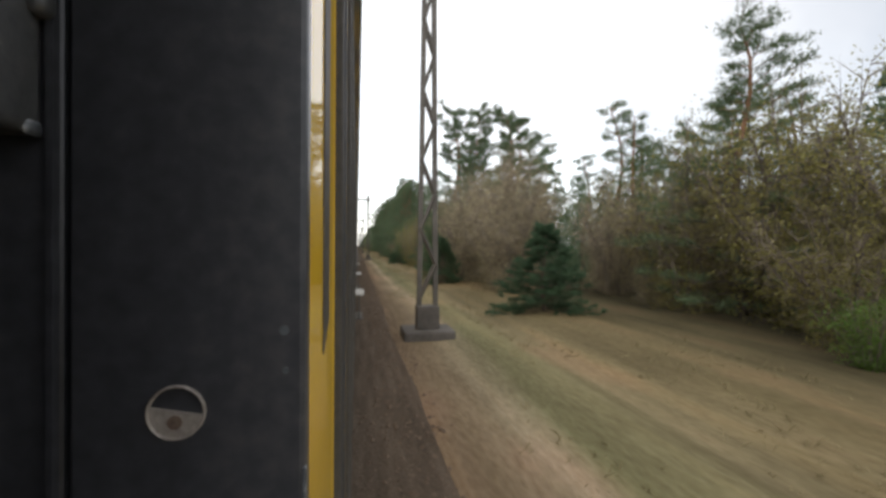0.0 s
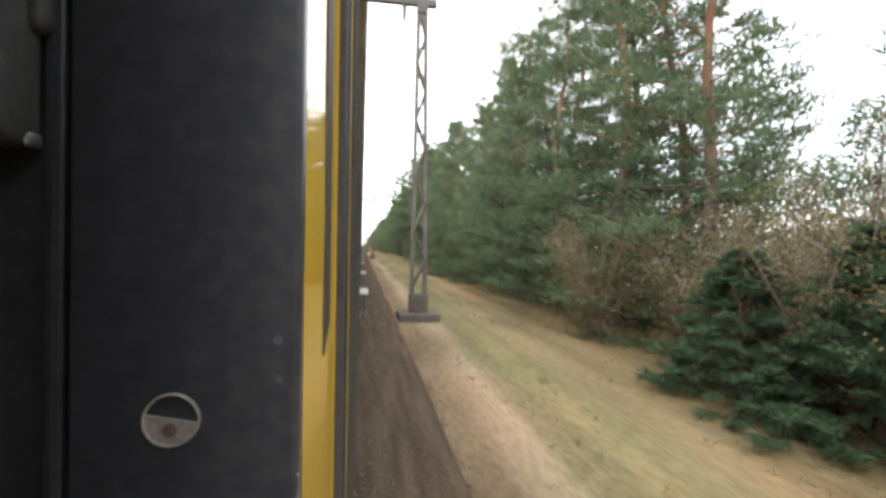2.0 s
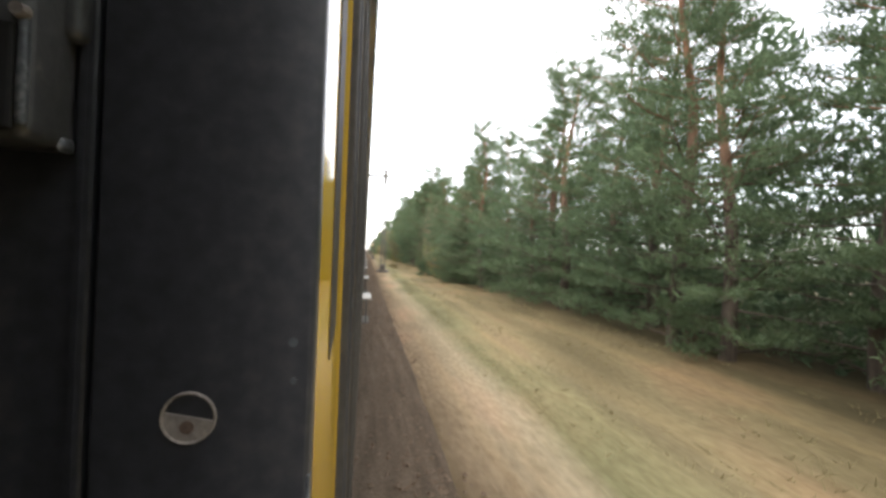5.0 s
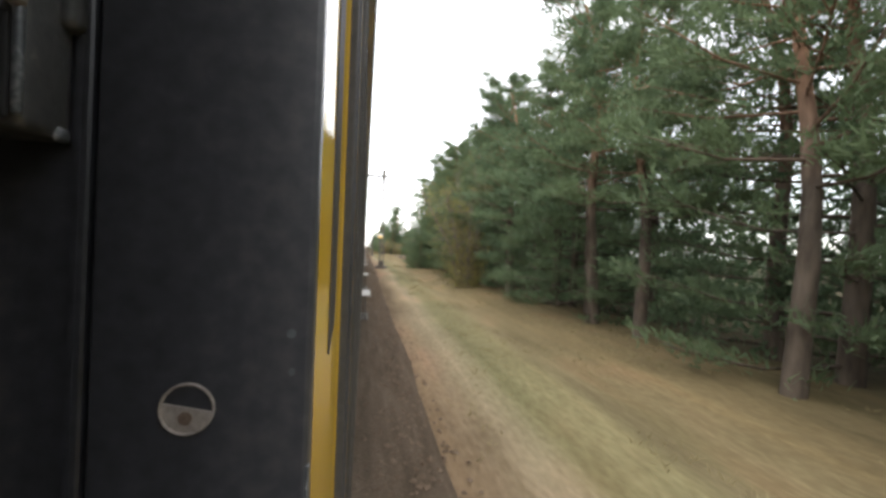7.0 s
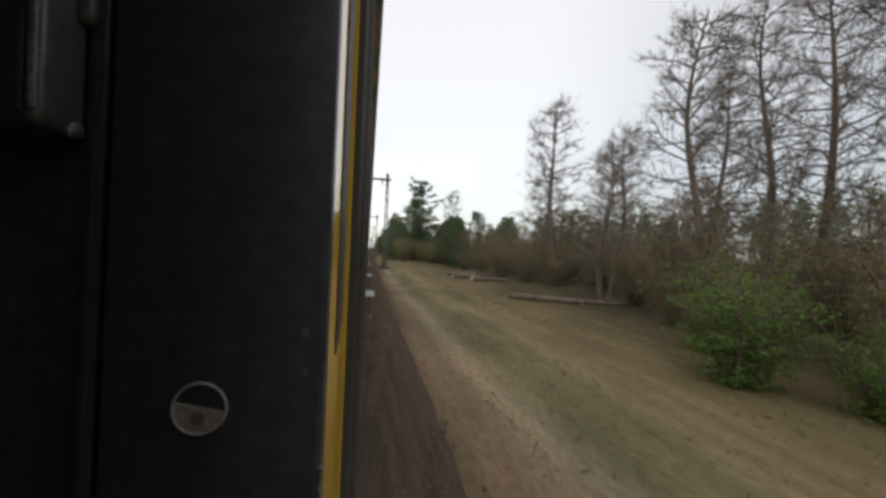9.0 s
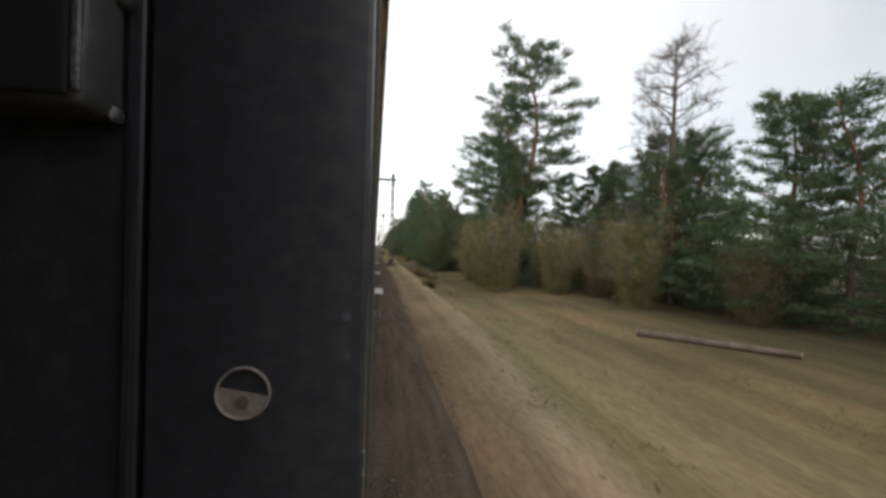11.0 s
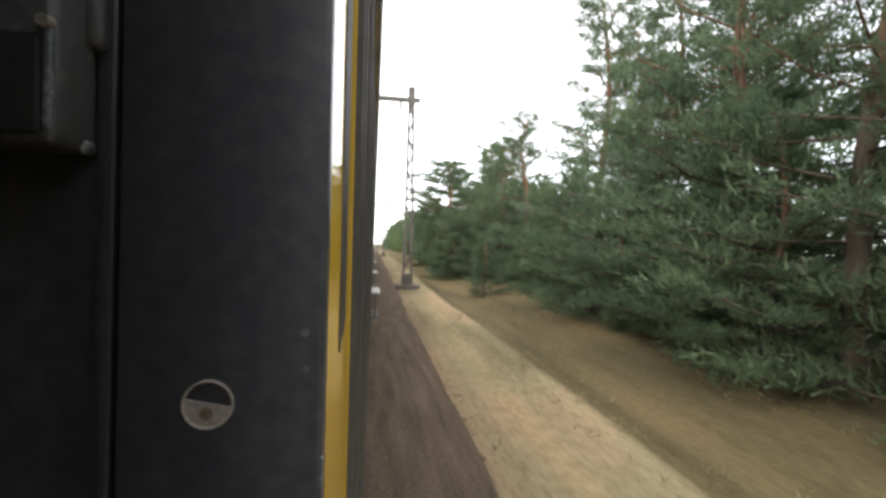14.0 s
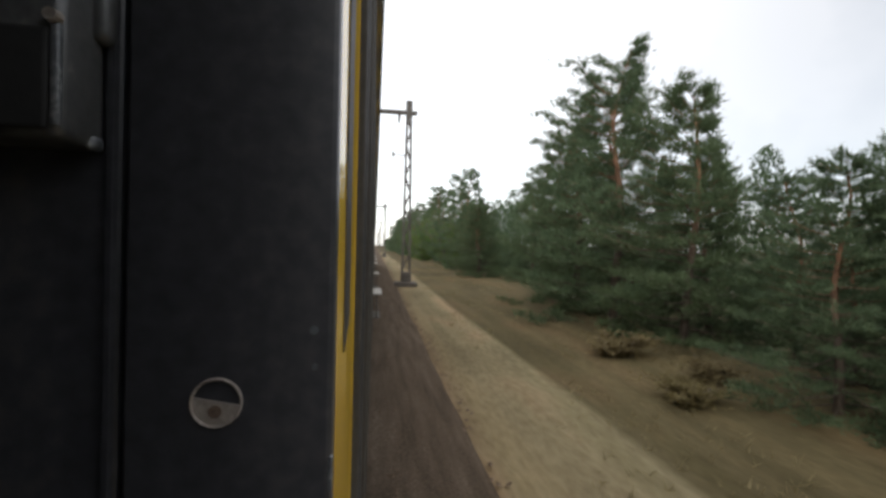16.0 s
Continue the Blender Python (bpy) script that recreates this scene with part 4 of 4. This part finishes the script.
def bay_meshes():
    out = {}

    def keep(name, bm, m, smooth=False):
        me = bpy.data.meshes.new(name)
        bm.to_mesh(me)
        bm.free()
        me.materials.append(m)
        if smooth:
            for p in me.polygons:
                p.use_smooth = True
        out[name] = me

    # leaf with a joint groove, a raised bead and a rounded outer edge
    prof = [(-0.50, 0.303), (-0.1740, 0.303), (-0.1728, 0.2992), (-0.1692, 0.2992), (-0.1680, 0.303), (-0.1662, 0.304), (-0.1655, 0.312), (-0.1625, 0.312),
            (-0.1618, 0.302), (-0.1600, 0.300), (panel_x - 0.004, 0.300), (panel_x - 0.001, 0.3012), (panel_x, 0.304), (panel_x, 0.317), (-0.50, 0.317)]
    keep("door_panel", prism(prof), black_paint)
    # round key lock: rim, half plate and a bar
    bm = bmesh.new()
    lx, lz = -0.1057, E_ - 0.1041
    rim = [(0.0162, 0.3002), (0.0162, 0.2980), (0.0156, 0.2973), (0.0147, 0.2978), (0.0144, 0.2995)]
    seg = 20
    ring = [[bm.verts.new((lx + r * math.cos(2 * math.pi * k / seg), y, lz + r * math.sin(2 * math.pi * k / seg))) for k in range(seg)] for r, y in rim]
    for a, b in zip(ring, ring[1:]):
        for k in range(seg):
            bm.faces.new((a[k], a[(k + 1) % seg], b[(k + 1) % seg], b[k]))
    arc = [(lx + 0.0144 * math.cos(a), lz + 0.0144 * math.sin(a)) for a in [math.radians(165 + 187 * k / 12) for k in range(13)]]
    front = [bm.verts.new((x, 0.2982, z)) for x, z in arc]
    back = [bm.verts.new((x, 0.3002, z)) for x, z in arc]
    bm.faces.new(front)
    for k in range(13):
        bm.faces.new((front[k], front[(k + 1) % 13], back[(k + 1) % 13], back[k]))
    keep("lock", bm, worn_metal)
    keep("keyhole", rod((lx - 0.0005, 0.2976, lz - 0.0055), (lx - 0.0005, 0.2990, lz - 0.0055), 0.0042, 0.0042, 12), rusty)
    for i, (x, z, r) in enumerate(((-0.0446, E_ - 0.082, 0.0022), (-0.0455, E_ - 0.0574, 0.0032))):
        keep("bolt_%s" % "ab"[i], rod((x, 0.2986, z), (x, 0.301, z), r, r * 0.8, 8), bolt_grey)
    # bare metal where the paint has worn off the leaf's edge
    keep("worn_edge", box(panel_x - 0.0022, panel_x + 0.0004, 0.2996, 0.3060, E_ - 0.166, E_ - 0.143, 0.0010), latch_grey)
    # cast latch: a stepped housing with a dark plate, a scuffed rib and rubbed corners
    bm = box(-0.30, -0.1755, 0.2620, 0.304, E_ + 0.0535, E_ + 0.180, 0.007)
    keep("latch_box", box(-0.30, -0.1680, 0.2880, 0.305, E_ + 0.1180, E_ + 0.20, 0.006, bm), latch_paint, True)
    # raised black plate whose colour stands for the shade inside a recess
    keep("latch_slot", box(-0.30, -0.1815, 0.2598, 0.266, E_ + 0.0580, E_ + 0.1125, 0.002), rubber)
    # scuffed rib and lower corner; their highlights are put into the pale colour
    bm = box(-0.1808, -0.1762, 0.2606, 0.2655, E_ + 0.0600, E_ + 0.117, 0.0018)
    keep("rubbed_edge", box(-0.1790, -0.1747, 0.2880, 0.3020, E_ + 0.0532, E_ + 0.0620, 0.0030, bm), latch_grey, True)
    keep("screw", rod((-0.1790, 0.2570, E_ + 0.1180), (-0.1790, 0.2630, E_ + 0.1180), 0.0034, 0.0042, 10), worn_metal)
    keep("yellow_side", prism([(-0.50, 0.318), (-0.0906, 0.318), (-0.0498, 0.945), (-0.0475, 0.956), (-0.0470, 0.960), (-0.0470, 0.972), (-0.50, 0.972)]), yellow_paint)
    # dark stripe that ends in a slanted tip
    bm = bmesh.new()
    zt = E_ - 0.19
    near_x, far_x = -0.0565, -0.0522
    v = [bm.verts.new(p) for p in ((near_x, 0.803, zt), (far_x, 0.867, zt + 0.05), (far_x, 0.867, 3.9), (near_x, 0.803, 3.9))]
    f = bm.faces.new(v)
    g = bmesh.ops.extrude_face_region(bm, geom=[f])
    bmesh.ops.translate(bm, verts=[x for x in g["geom"] if isinstance(x, bmesh.types.BMVert)], vec=(-0.004, 0, 0))
    keep("dark_stripe", bm, grey_trim)
    bm = box(-0.50, -0.0315, 0.974, 1.010, SIDE_LOW, SIDE_HIGH, 0.006)
    keep("jamb", bm, grey_trim)
    return out


BAY_M = bay_meshes()


def train_coach(y):
    t = thing("train_coach", "black and yellow railway coach on the track", "train coach", "coaches of the train")
    for name in ("body", "bounce_wall", "roof", "gutter", "gutter_lip", "skirt"):
        part(name, COACH_M[name], None, t)
    for y0 in (0.3, 9.0):
        for name in ("step", "lower_step"):
            part(name, COACH_M[name], None, t, "pale worn step plate" if name == "step" else "").location = (0, y0, 0)
    for k in range(BAYS):
        def put(name, parent=t, as_name=None, label=""):
            ob = part(as_name or name, BAY_M[name], None, parent, label)
            if parent is t:
                ob.location = (0, BAY * k, 0)
            return ob
        door = put("door_panel", label="black painted panel")
        put("yellow_side", label="glossy yellow painted side")
        put("jamb")
        if 0 <= y + k + 2 <= 486:
            put("dark_stripe")
            put("latch_box", door)
            put("latch_slot", door)
            put("rubbed_edge", door, label="rubbed latch edges with highlights put into their pale colour")
            put("worn_edge", door, label="bare metal where paint has worn away")
            put("screw", door)
            put("lock", door, label="round worn metal key lock")
            put("keyhole", door, label="rusty brown key spindle")
            for c in "ab":
                put("bolt_" + c, door, "bolt")
    t.location = (0, y, 0)
    return t


def coach_meshes():
    out = {}
    length = BAY * BAYS
    bm = box(-2.95, -0.505, 0.0, length, SIDE_LOW, E_ - 0.08)
    # unseen pale wall, added to bounce light onto the upper black panels
    ib = box(-2.95, -0.505, 0.0, length, E_ - 0.076, SIDE_HIGH)
    # a door step: a thin plate on two brackets, with a narrower step below it
    up = box(-0.30, 0.14, 0.0, 1.1, 1.276, 1.30, 0.006)
    down = box(-0.30, 0.11, 0.1, 1.0, 0.79, 0.81, 0.005)
    for y0 in (0.06, 1.0):
        box(0.03, 0.06, y0, y0 + 0.03, 0.80, 1.28, 0.0, down)
    prof = [(-2.95, 3.955), (-2.75, 4.15), (-2.2, 4.3), (-1.5, 4.34), (-0.8, 4.3), (-0.25, 4.15), (-0.06, 3.955)]
    rb = bmesh.new()
    a = [rb.verts.new((x, 0.0, z)) for x, z in prof]
    b = [rb.verts.new((x, length, z)) for x, z in prof]
    for i in range(len(prof) - 1):
        rb.faces.new((a[i], a[i + 1], b[i + 1], b[i]))
    rb.faces.new((a[0], b[0], b[-1], a[-1]))
    rb.faces.new(a)
    rb.faces.new(list(reversed(b)))
    sb = box(-2.8, -0.10, 0.0, length, 0.28, 0.615, 0.02)
    # pale soffit and dark lip of the rain gutter along the roof edge
    gs = box(-0.058, 0.008, 0.0, length, 3.956, 3.968)
    gl = box(0.0085, 0.022, 0.0, length, 3.925, 3.972)
    for name, m, material in (("body", bm, rubber), ("bounce_wall", ib, pale_grey), ("roof", rb, roof_grey), ("gutter", gs, pale_grey), ("gutter_lip", gl, rubber), ("skirt", sb, rubber), ("step", up, pale_step), ("lower_step", down, dark_step)):
        me = bpy.data.meshes.new(name)
        m.to_mesh(me)
        m.free()
        me.materials.append(material)
        out[name] = me
    return out


COACH_M = coach_meshes()
for c in range(-1, 35):
    train_coach(c * BAY * BAYS)
